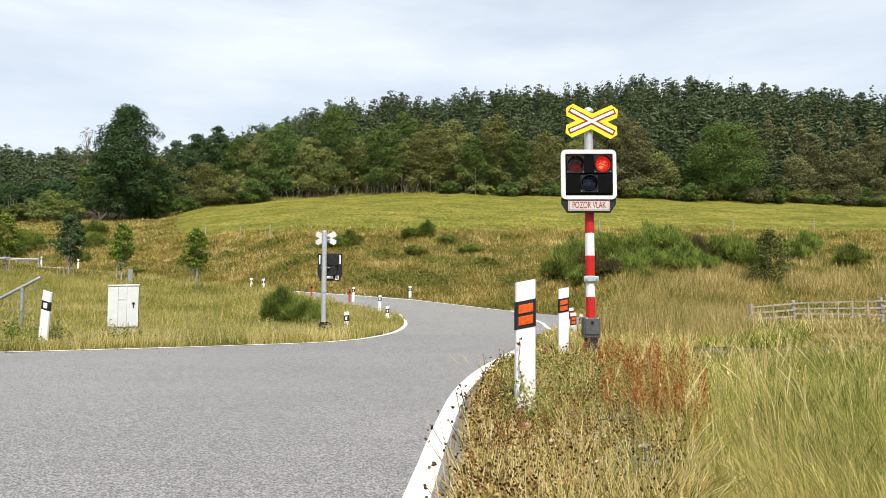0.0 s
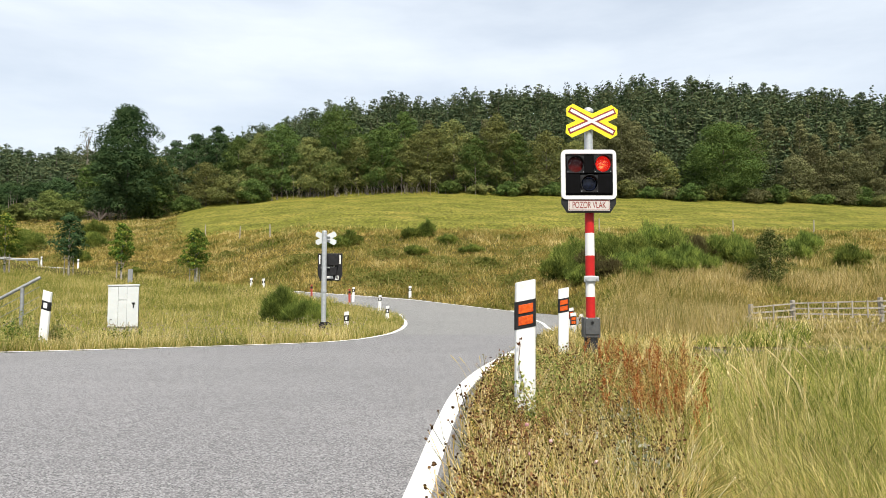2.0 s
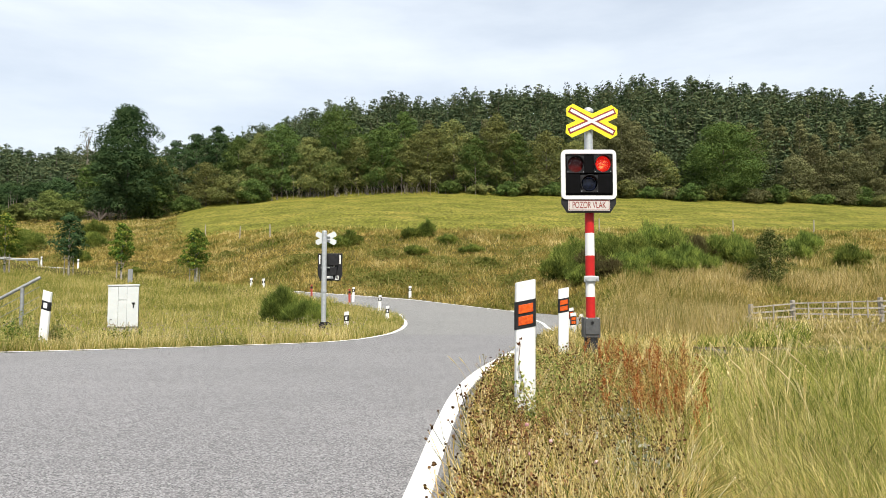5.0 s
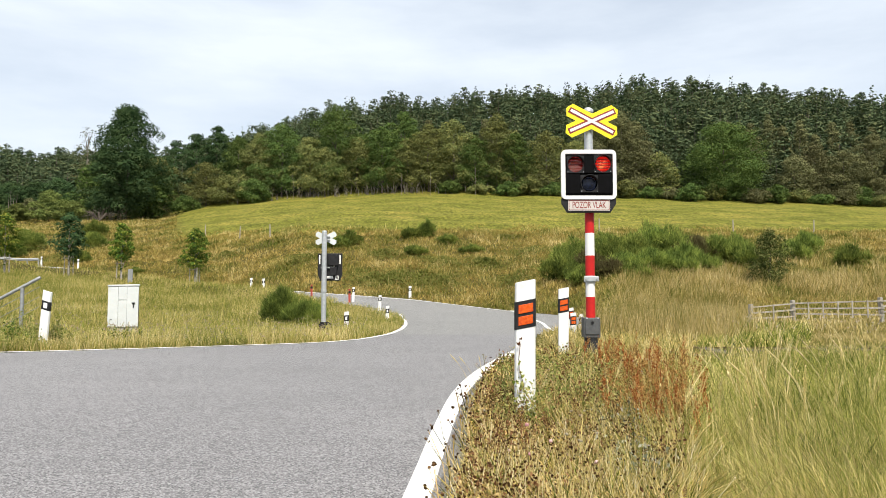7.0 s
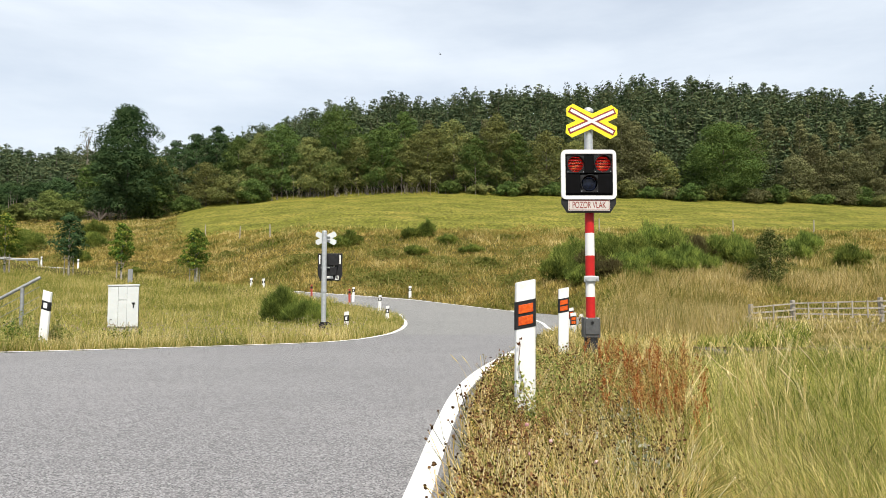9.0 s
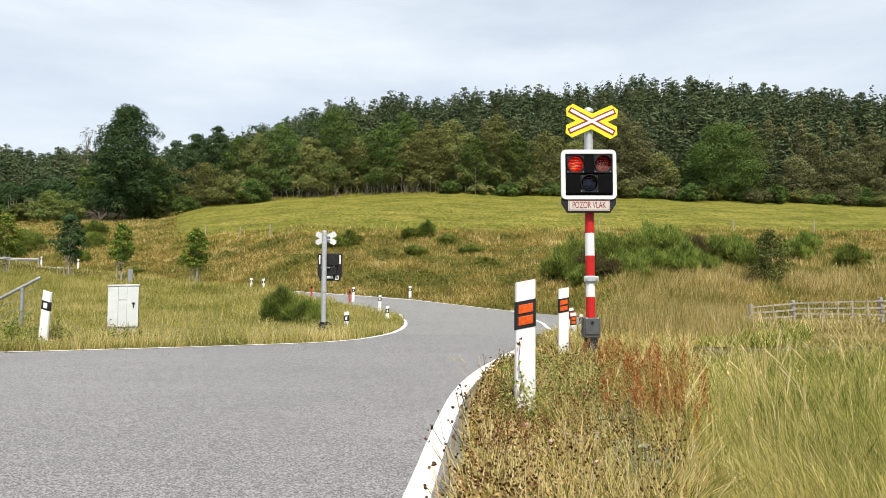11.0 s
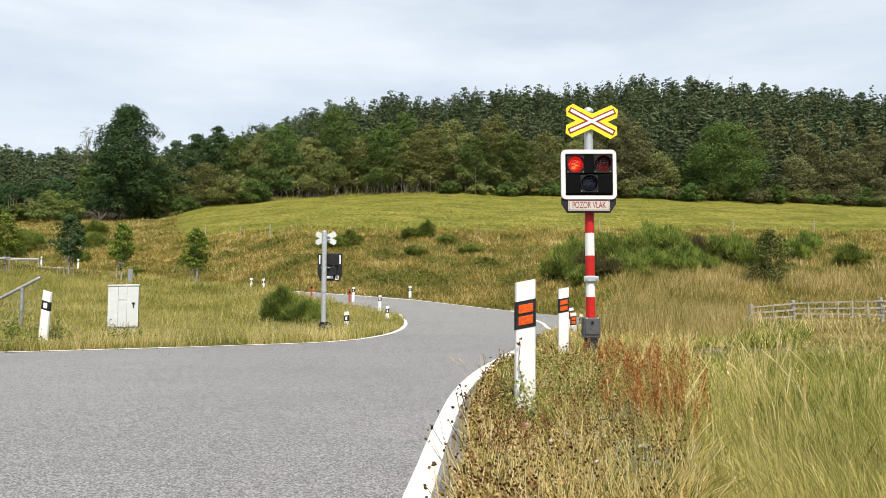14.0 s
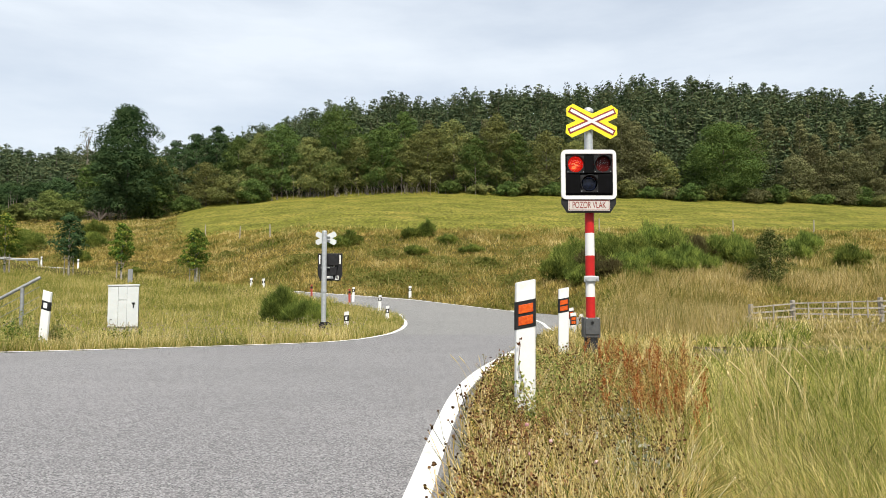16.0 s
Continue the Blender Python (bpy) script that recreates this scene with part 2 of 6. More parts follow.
SEEDHEAD = foliage("brown_seedhead", [(0.0, (0.025, 0.014, 0.007)), (0.6, (0.06, 0.034, 0.016)), (1.0, (0.17, 0.1, 0.05))], 0.1, 0.05, 1.0)
PALE_FLOWER = foliage("pale_flower", [(0.0, (0.28, 0.24, 0.15)), (0.6, (0.42, 0.37, 0.28)), (1.0, (0.42, 0.28, 0.3))], 0.2, 0.05, 1.0)


def glow(name, colour, strength):
    m = bpy.data.materials.new(name)
    m.use_nodes = True
    nt = m.node_tree
    nt.nodes.clear()
    e = nt.nodes.new("ShaderNodeEmission")
    e.inputs[0].default_value, e.inputs[1].default_value = (*colour, 1), strength
    o = nt.nodes.new("ShaderNodeOutputMaterial")
    nt.links.new(e.outputs[0], o.inputs[0])
    return m


RED_GLOW = glow("red_lamp_glow", (1.0, 0.02, 0.012), 0.52)
WARM_GLOW = glow("red_lamp_warm", (1.0, 0.035, 0.018), 0.7)
BRIGHT_GLOW = glow("red_lamp_bright", (1.0, 0.1, 0.035), 0.9)
HOT_GLOW = glow("red_lamp_hot_spot", (1.0, 0.32, 0.09), 1.15)


def make_lens_glass():
    m, nt, b = nodes_of("clear_lens_cover")
    nt.nodes.remove(b)
    t = nt.nodes.new("ShaderNodeBsdfTransparent")
    t.inputs[0].default_value = (0.95, 0.9, 0.9, 1)
    g = nt.nodes.new("ShaderNodeBsdfGlossy")
    g.inputs["Roughness"].default_value = 0.1
    mx = nt.nodes.new("ShaderNodeMixShader")
    mx.inputs[0].default_value = 0.012
    nt.links.new(t.outputs[0], mx.inputs[1])
    nt.links.new(g.outputs[0], mx.inputs[2])
    nt.links.new(mx.outputs[0], nt.nodes["Material Output"].inputs[0])
    return m


LENS_GLASS = make_lens_glass()

# ---- the lie of the land ----


def smooth(t):
    t = np.clip(t, 0, 1)
    return t * t * (3 - 2 * t)


BEARING = [-0.61, -0.35, -0.19, -0.04, 0.09, 0.13, 0.235, 0.6]
FLAT_TO = [17, 19, 23, 29, 33, 33, 24, 26]
FOOT_AT = [75, 53, 46, 42, 41, 36, 25.5, 30]
FOOT_Z = [4.3, 1.7, 1.1, 0.65, 0.0, 0.0, 0.0, 0.0]
EDGE_AT = [98, 78, 66, 64, 64, 64, 64, 64]
EDGE_Z = [8.8, 7.3, 6.6, 6.5, 6.5, 6.5, 6.5, 6.4]
WOOD_B = [-0.6, -0.4, -0.3, -0.15, -0.03, 0.17, 0.6]
WOOD_Z = [19.0, 19.4, 22.5, 24.2, 24.9, 24.2, 21.9]
CREST_B = [-0.61, -0.38, -0.26, -0.18, -0.07, 0.11, 0.27, 0.4, 0.61]
CREST_Z = [51, 51, 61.5, 69.5, 73.5, 78.5, 81.5, 77.5, 72.5]
WOOD_AT, CREST_AT = 170.0, 300.0


def land_raw(u, d):
    f0, f1 = np.interp(u, BEARING, FLAT_TO), np.interp(u, BEARING, FOOT_AT)
    z1 = np.interp(u, BEARING, FOOT_Z)
    f2, z2 = np.interp(u, BEARING, EDGE_AT), np.interp(u, BEARING, EDGE_Z)
    z3, z4 = np.interp(u, WOOD_B, WOOD_Z), np.interp(u, CREST_B, CREST_Z)
    z = z1 * np.clip((d - f0) / (f1 - f0), 0, 1)
    z = z + (z2 - z1) * np.clip((d - f1) / (f2 - f1), 0, 1)
    z = z + (z3 - z2) * np.clip((d - f2) / (WOOD_AT - f2), 0, 1)
    z = z + (z4 - z3) * np.clip((d - WOOD_AT) / (CREST_AT - WOOD_AT), 0, 1)
    return z - z4 * smooth((d - CREST_AT - 20) / 900)


def land(x, y):
    """Height of the ground at x, y (numbers or arrays)."""
    x, y = np.asarray(x, float), np.asarray(y, float)
    r = np.hypot(x, y)
    a = np.arctan2(x, y)
    lim = 0.9
    ac = np.clip(a, -lim, lim)
    u, d = np.tan(ac), r * np.cos(ac)
    z = (land_raw(u, d * 0.96) + land_raw(u, d) * 2 + land_raw(u, d * 1.04)) / 4
    z = z * (1 - smooth((np.abs(a) - 0.95) / 0.6))
    fo = np.interp(u, BEARING, FOOT_AT)
    z = z + 0.4 * np.exp(-((d - fo + 9.5) / 3.2) ** 2) * smooth((-u - 0.17) / 0.07) * smooth((0.95 + a) / 0.2)
    rough = smooth((d - 46) / 25)
    z = z + rough * 0.25 * np.sin(x * 0.31 + 1.3 * np.sin(y * 0.17)) * np.sin(y * 0.27 + 0.8)
    return z


def spot(b, d):
    """Place on the ground at a bearing (tangent from the view axis) and a distance."""
    x = b * d
    return Vector((x, d, float(land(x, d))))


VERGE_D = [-6, 0, 2, 3.5, 4.65, 6.76, 8.75, 10, 13, 16, 20, 24, 30]
VERGE_X = [-1.1, -0.42, -0.22, -0.10, -0.03, 0.137, 0.45, 0.75, 1.45, 2.0, 2.45, 2.8, 3.2]
LEFT_X = [-60, -30, -12, -7.36, -4.58, -2.34, -1.72, -1.25]
LEFT_D = [3.3, 6.4, 9.8, 11.4, 12.65, 13.95, 14.95, 17.0]


def verge_x(d):
    """Line of the road edge beside the verge, rounded off between its corner points."""
    d = np.asarray(d, float)
    return sum(np.interp(d + o * (0.25 + 0.06 * np.abs(d)), VERGE_D, VERGE_X) for o in (-1.2, -0.8, -0.4, 0.0, 0.4, 0.8, 1.2)) / 7


def left_d(x):
    return np.interp(x, LEFT_X, LEFT_D)


# ---- mesh helpers ----


def link_bm(name, bm, mat, smooth_faces=False):
    me = bpy.data.meshes.new(name)
    bm.normal_update()
    bm.to_mesh(me)
    bm.free()
    if mat:
        me.materials.append(mat)
    if smooth_faces:
        me.polygons.foreach_set("use_smooth", [True] * len(me.polygons))
    return new(name, me)


def part(name, bm, mat, parent, label="", smooth_faces=False):
    ob = link_bm(name, bm, mat, smooth_faces)
    ob.parent = parent
    if label:
        tagged(ob, label)
    return ob


def empty(name, m, label, category, group=""):
    e = new(name)
    e.matrix_basis = m
    return tagged(e, label, category, group)


def box(cx, cy, cz, sx, sy, sz, bevel=0.0, bm=None, m=None):
    out = bm or bmesh.new()
    t = bmesh.new()
    bmesh.ops.create_cube(t, size=1.0, matrix=Matrix.Translation((cx, cy, cz)) @ Matrix.Diagonal((sx, sy, sz, 1)))
    if bevel:
        bmesh.ops.bevel(t, geom=list(t.edges), offset=bevel, segments=2, affect="EDGES", profile=0.6)
    if m:
        bmesh.ops.transform(t, matrix=m, verts=t.verts)
    return merge(out, t)


def merge(out, t):
    vs = {v: out.verts.new(v.co) for v in t.verts}
    for f in t.faces:
        nf = out.faces.new([vs[v] for v in f.verts])
        nf.smooth = f.smooth
    t.free()
    return out


def tube(points, radii, sides=12, bm=None, caps=True):
    """A tapered tube through points."""
    out = bm or bmesh.new()
    pts = [Vector(p) for p in points]
    rings = []
    for i, p in enumerate(pts):
        d = (pts[min(i + 1, len(pts) - 1)] - pts[max(i - 1, 0)]).normalized()
        q = d.to_track_quat("Z", "Y")
        r = radii[i] if isinstance(radii, (list, tuple)) else radii
        rings.append([out.verts.new(p + q @ Vector((r * math.cos(a), r * math.sin(a), 0)))
                      for a in (2 * math.pi * k / sides for k in range(sides))])
    for a, b in zip(rings, rings[1:]):
        for k in range(sides):
            f = out.faces.new((a[k], a[(k + 1) % sides], b[(k + 1) % sides], b[k]))
            f.smooth = True
    if caps:
        out.faces.new([out.verts.new(v.co) for v in rings[0][::-1]])
        out.faces.new([out.verts.new(v.co) for v in rings[-1]])
    return out


def prism(outline, y0, y1, bevel=0.0, bm=None):
    """An outline in x, z extruded from y0 to y1 (y1 is the back)."""
    t = bmesh.new()
    f = [t.verts.new((x, y0, z)) for x, z in outline]
    b = [t.verts.new((x, y1, z)) for x, z in outline]
    t.faces.new(f)
    t.faces.new(b[::-1])
    n = len(f)
    for k in range(n):
        t.faces.new((f[k], b[k], b[(k + 1) % n], f[(k + 1) % n]))
    bmesh.ops.recalc_face_normals(t, faces=t.faces)
    if bevel:
        es = [e for e in t.edges]
        bmesh.ops.bevel(t, geom=es, offset=bevel, segments=2, affect="EDGES", profile=0.6)
    return merge(bm or bmesh.new(), t)


def rounded_rect(w, h, r, cx=0.0, cz=0.0, steps=5):
    pts = []
    for sx, sz, a0 in ((1, 1, 0), (-1, 1, 90), (-1, -1, 180), (1, -1, 270)):
        for k in range(steps + 1):
            a = radians(a0 + 90 * k / steps)
            pts.append((cx + sx * (w / 2 - r) + r * math.cos(a), cz + sz * (h / 2 - r) + r * math.sin(a)))
    return pts


def ring_prism(outer, inner, y0, y1):
    """A frame between two outlines of equal length."""
    bm = bmesh.new()
    rows = [[bm.verts.new((x, y, z)) for x, z in o] for o, y in ((outer, y0), (inner, y0), (inner, y1), (outer, y1))]
    n = len(outer)
    for a, b in zip(rows, rows[1:] + rows[:1]):
        for k in range(n):
            bm.faces.new((a[k], a[(k + 1) % n], b[(k + 1) % n], b[k]))
    bmesh.ops.recalc_face_normals(bm, faces=bm.faces)
    return bm


def disc(cx, y, cz, r, depth=0.006, sides=28, bm=None, dome=0.0):
    out = bm or bmesh.new()
    rr = [(r, depth), (r, 0)] + ([(r * 0.8, -dome * 0.36), (r * 0.5, -dome * 0.75), (r * 0.2, -dome * 0.96)] if dome else [])
    rings = []
    for q, dy in rr:
        rings.append([out.verts.new((cx + q * math.cos(2 * math.pi * k / sides), y + dy, cz + q * math.sin(2 * math.pi * k / sides))) for k in range(sides)])
    for a, b in zip(rings, rings[1:]):
        for k in range(sides):
            f = out.faces.new((a[k], a[(k + 1) % sides], b[(k + 1) % sides], b[k]))
            f.smooth = bool(dome)
    out.faces.new(rings[0][::-1])
    out.faces.new(rings[-1])
    return out


def raw_mesh(name, verts, faces, mat, smooth_faces=False):
    """verts (n, 3); faces: an array (m, 3) or (m, 4), or a list of such."""
    me = bpy.data.meshes.new(name)
    groups = faces if isinstance(faces, list) else [faces]
    loops = np.concatenate([g.ravel() for g in groups])
    sizes = np.concatenate([np.full(len(g), g.shape[1]) for g in groups])
    me.vertices.add(len(verts))
    me.vertices.foreach_set("co", np.ascontiguousarray(verts, np.float32).ravel())
    me.loops.add(len(loops))
    me.loops.foreach_set("vertex_index", loops.astype(np.int32))
    me.polygons.add(len(sizes))
    starts = np.concatenate([[0], np.cumsum(sizes)[:-1]])
    me.polygons.foreach_set("loop_start", starts.astype(np.int32))
    if smooth_faces:
        me.polygons.foreach_set("use_smooth", np.ones(len(sizes), bool))
    me.update(calc_edges=True)
    me.validate()
    if mat:
        me.materials.append(mat)
    return me


def blade_arrays(rng, p, h, w, lean, curl=0.5, head=None, wind=None):
    """Bent grass blades: four levels, tapering to a point. p (n, 3); h, w, lean: (n,) arrays."""
    n = len(p)
    az, face = rng.uniform(0, 2 * np.pi, n), rng.uniform(0, 2 * np.pi, n)
    if wind is not None:
        az = wind + rng.normal(size=n) * (0.5 if np.ndim(wind) else 1.0)
    dirx, diry = np.cos(az), np.sin(az)
    sx, sy = np.cos(face), np.sin(face)
    lv = np.array([0.0, 0.4, 0.75, 1.0])
    wd = np.array([0.75, 1.0, 0.6, 0.0]) if head is None else np.array(head)
    V = np.empty((n, 7, 3))
    k = 0
    for i, (t, ww) in enumerate(zip(lv, wd)):
        off = lean * (t ** 1.8) * h
        z = h * t * (1 - curl * 0.35 * t * np.minimum(lean, 1.2))
        cx, cy, cz = p[:, 0] + dirx * off, p[:, 1] + diry * off, p[:, 2] + z
        if i < 3:
            for s in (-0.5, 0.5):
                V[:, k, 0], V[:, k, 1], V[:, k, 2] = cx + s * w * ww * sx, cy + s * w * ww * sy, cz
                k += 1
        else:
            V[:, k, 0], V[:, k, 1], V[:, k, 2] = cx, cy, cz
    base = (np.arange(n) * 7)[:, None]
    quads = np.concatenate([base + np.array([0, 1, 3, 2]), base + np.array([2, 3, 5, 4])])
    tris = base + np.array([4, 5, 6])
    return V.reshape(-1, 3), [quads, tris]


def far_blades(rng, p, h, w, lean):
    """Blades for a distance: one slender leaning triangle each."""
    n = len(p)
    az, face = rng.uniform(0, 2 * np.pi, n), rng.uniform(0, 2 * np.pi, n)
    side = np.stack([np.cos(face), np.sin(face), 0 * face], 1) * (w * 0.75)[:, None]
    lean_v = np.stack([np.cos(az), np.sin(az), 0 * az], 1) * (lean * h)[:, None]
    tip = p + lean_v + np.array([0, 0, 1.0]) * (h * (1 - 0.15 * lean))[:, None]
    V = np.stack([p - side, p + side, tip], 1).reshape(-1, 3)
    return V, np.arange(n * 3).reshape(-1, 3)


def twigs(rng, p, way, ln, w):
    """Slender pointed twigs from p along way."""
    n = len(p)
    side = np.cross(way, rng.normal(size=(n, 3)))
    side *= (w / np.maximum(1e-6, np.linalg.norm(side, axis=1)))[:, None]
    V = np.stack([p - side, p + side, p + way * ln[:, None]], 1).reshape(-1, 3)
    return V, np.arange(n * 3).reshape(-1, 3)


def stuff(name, me, label, category):
    return tagged(new(name, me), label, category, kind="stuff")


def clumps(x, y, size=1.0):
    """A slow uneven field between 0 and 1."""
    x, y = x / size, y / size
    v = np.sin(x * 1.9 + 1.7 * np.sin(y * 1.1)) * np.sin(y * 2.3 + 1.3 * np.sin(x * 0.9 + 1.0)) + 0.6 * np.sin(x * 4.3 + 2.0 * np.sin(y * 3.1)) * np.sin(y * 4.9 + x)
    return np.clip(0.5 + 0.4 * v, 0, 1)


def scatter(rng, n, b0, b1, d0, d1, power=1.0):
    """Places between two bearings and distances, thicker towards the near end."""
    b = rng.uniform(b0, b1, n)
    d = d0 * (d1 / d0) ** (rng.uniform(0, 1, n) ** power)
    return b * d, d


def with_ground(x, y, sink=0.02):
    return np.stack([x, y, land(x, y) - sink], 1)


# ---- ground, roads ----


def make_ground_material():
    m, nt, b = nodes_of("ground_soil_and_grass")
    big = noise_node(nt, 0.12, 5)
    mid = noise_node(nt, 2.6, 6, 0.7)
    fine = noise_node(nt, 22.0, 4)
    c1 = ramp_node(nt, [(0.3, (0.035, 0.037, 0.009)), (0.5, (0.08, 0.068, 0.017)), (0.7, (0.13, 0.1, 0.028))])
    nt.links.new(big.outputs["Fac"], c1.inputs[0])
    c2 = ramp_node(nt, [(0.38, (0.025, 0.03, 0.008)), (0.62, (0.125, 0.094, 0.03))])
    nt.links.new(mid.outputs["Fac"], c2.inputs[0])
    col = mixed(nt, 0.6, c1.outputs[0], c2.outputs[0])
    col = mixed(nt, 0.7, col, fine.outputs["Fac"], "OVERLAY")
    # the mown field on the slope
    geo = nt.nodes.new("ShaderNodeNewGeometry")
    sep = nt.nodes.new("ShaderNodeSeparateXYZ")
    nt.links.new(geo.outputs["Position"], sep.inputs[0])
    ra = nt.nodes.new("ShaderNodeMapRange")
    ra.inputs[1].default_value, ra.inputs[2].default_value = 63, 67
    off = nt.nodes.new("ShaderNodeMath")
    off.operation = "ADD"
    off.inputs[1].default_value = 10.0
    nt.links.new(sep.outputs[0], off.inputs[0])
    low = nt.nodes.new("ShaderNodeMath")
    low.operation = "MINIMUM"
    low.inputs[1].default_value = 0.0
    nt.links.new(off.outputs[0], low.inputs[0])
    brink = nt.nodes.new("ShaderNodeMath")
    brink.operation = "MULTIPLY_ADD"
    brink.inputs[1].default_value = 0.68
    nt.links.new(low.outputs[0], brink.inputs[0])
    nt.links.new(sep.outputs[1], brink.inputs[2])
    nt.links.new(brink.outputs[0], ra.inputs[0])
    rows = noise_node(nt, 1.0, 4, 0.65, "Object", (0.14, 0.11, 0.3))
    tuft = noise_node(nt, 1.3, 4, 0.7)
    blade = noise_node(nt, 1.0, 5, 0.8, "Object", (3.0, 0.7, 1.0))
    f1 = ramp_node(nt, [(0.3, (0.085, 0.092, 0.015)), (0.5, (0.132, 0.131, 0.025)), (0.7, (0.195, 0.17, 0.039))])
    nt.links.new(rows.outputs["Fac"], f1.inputs[0])
    f2 = mixed(nt, 0.45, f1.outputs[0], tuft.outputs["Fac"], "OVERLAY")
    fleck = ramp_node(nt, [(0.36, (0.12, 0.14, 0.1)), (0.5, (0.5, 0.5, 0.48)), (0.64, (0.92, 0.88, 0.8))])
    nt.links.new(blade.outputs["Fac"], fleck.inputs[0])
    f2 = mixed(nt, 0.75, f2, fleck.outputs[0], "OVERLAY")
    # from y = 172 to 178 the ground colour turns near-black, under the wood
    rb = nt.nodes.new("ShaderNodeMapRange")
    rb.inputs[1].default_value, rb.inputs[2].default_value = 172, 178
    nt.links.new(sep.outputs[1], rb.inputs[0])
    side = nt.nodes.new("ShaderNodeMath")
    side.operation = "MULTIPLY_ADD"
    side.inputs[1].default_value = 0.375
    nt.links.new(sep.outputs[1], side.inputs[0])
    nt.links.new(sep.outputs[0], side.inputs[2])
    rs = nt.nodes.new("ShaderNodeMapRange")
    rs.inputs[1].default_value, rs.inputs[2].default_value = -2, 2
    nt.links.new(side.outputs[0], rs.inputs[0])
    both = nt.nodes.new("ShaderNodeMath")
    both.operation = "MULTIPLY"
    nt.links.new(ra.outputs[0], both.inputs[0])
    nt.links.new(rs.outputs[0], both.inputs[1])
    col = mixed(nt, both.outputs[0], col, f2)
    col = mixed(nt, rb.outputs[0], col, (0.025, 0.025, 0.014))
    nt.links.new(col, b.inputs["Base Color"])
    b.inputs["Roughness"].default_value = 1.0
    b.inputs["Specular IOR Level"].default_value = 0.05
    bumped(nt, b, fine.outputs["Fac"], 0.15, 0.03)
    return m


def build_ground():
    ang = np.concatenate([np.radians(np.linspace(-180, -46, 28)), np.radians(np.linspace(-45, 45, 181)), np.radians(np.linspace(46, 179, 28))])
    rad = np.concatenate([[0.15], np.geomspace(0.5, 60, 170), np.geomspace(61.5, 330, 80), np.geomspace(345, 3500, 24)])
    A, R = np.meshgrid(ang, rad)
    x, y = (np.sin(A) * R).ravel(), (np.cos(A) * R).ravel()
    z = land(x, y)
    nx = len(ang)
    i = np.arange(len(rad) - 1)[:, None] * nx
    j = np.arange(nx)[None, :]
    jn = (j + 1) % nx
    q = np.stack([i + j, i + jn, i + nx + jn, i + nx + j], -1).reshape(-1, 4)
    cap = np.arange(nx)
    v = np.stack([x, y, z], 1)
    v = np.concatenate([v, [[0, 0, 0]]])
    tri = np.stack([np.full(nx, len(v) - 1), (cap + 1) % nx, cap], 1)
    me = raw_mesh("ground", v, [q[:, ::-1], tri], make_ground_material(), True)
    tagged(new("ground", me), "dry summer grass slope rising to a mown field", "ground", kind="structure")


def curve_points(xs, ds, n, axis_d=True):
    k = np.linspace(0, len(xs) - 1, n)
    i = np.arange(len(xs))
    x, d = np.interp(k, i, xs), np.interp(k, i, ds)
    for _ in range(14):
        x[1:-1] = (x[:-2] + 2 * x[1:-1] + x[2:]) / 4
        d[1:-1] = (d[:-2] + 2 * d[1:-1] + d[2:]) / 4
    return x, d


def ribbon(name, x, d, width, lift, mat, thick=0.0):
    """A strip along a line on the ground, width to both sides."""
    t = np.stack([np.gradient(x), np.gradient(d)], 1)
    t /= np.linalg.norm(t, axis=1)[:, None]
    nrm = np.stack([-t[:, 1], t[:, 0]], 1)
    w = np.broadcast_to(width, x.shape)[:, None] / 2
    a, b = np.stack([x, d], 1) + nrm * w, np.stack([x, d], 1) - nrm * w
    za, zb = land(a[:, 0], a[:, 1]) + lift, land(b[:, 0], b[:, 1]) + lift
    v = np.concatenate([np.column_stack([a, za]), np.column_stack([b, zb])])
    n = len(x)
    k = np.arange(n - 1)
    f = np.stack([k, k + 1, n + k + 1, n + k], 1)
    me = raw_mesh(name, v, f, mat)
    if me.polygons[0].normal.z < 0:
        me.flip_normals()
    return new(name, me)


def far_edge(b):
    d = np.interp(b, BEARING, FOOT_AT) - 0.6
    return b * d, d


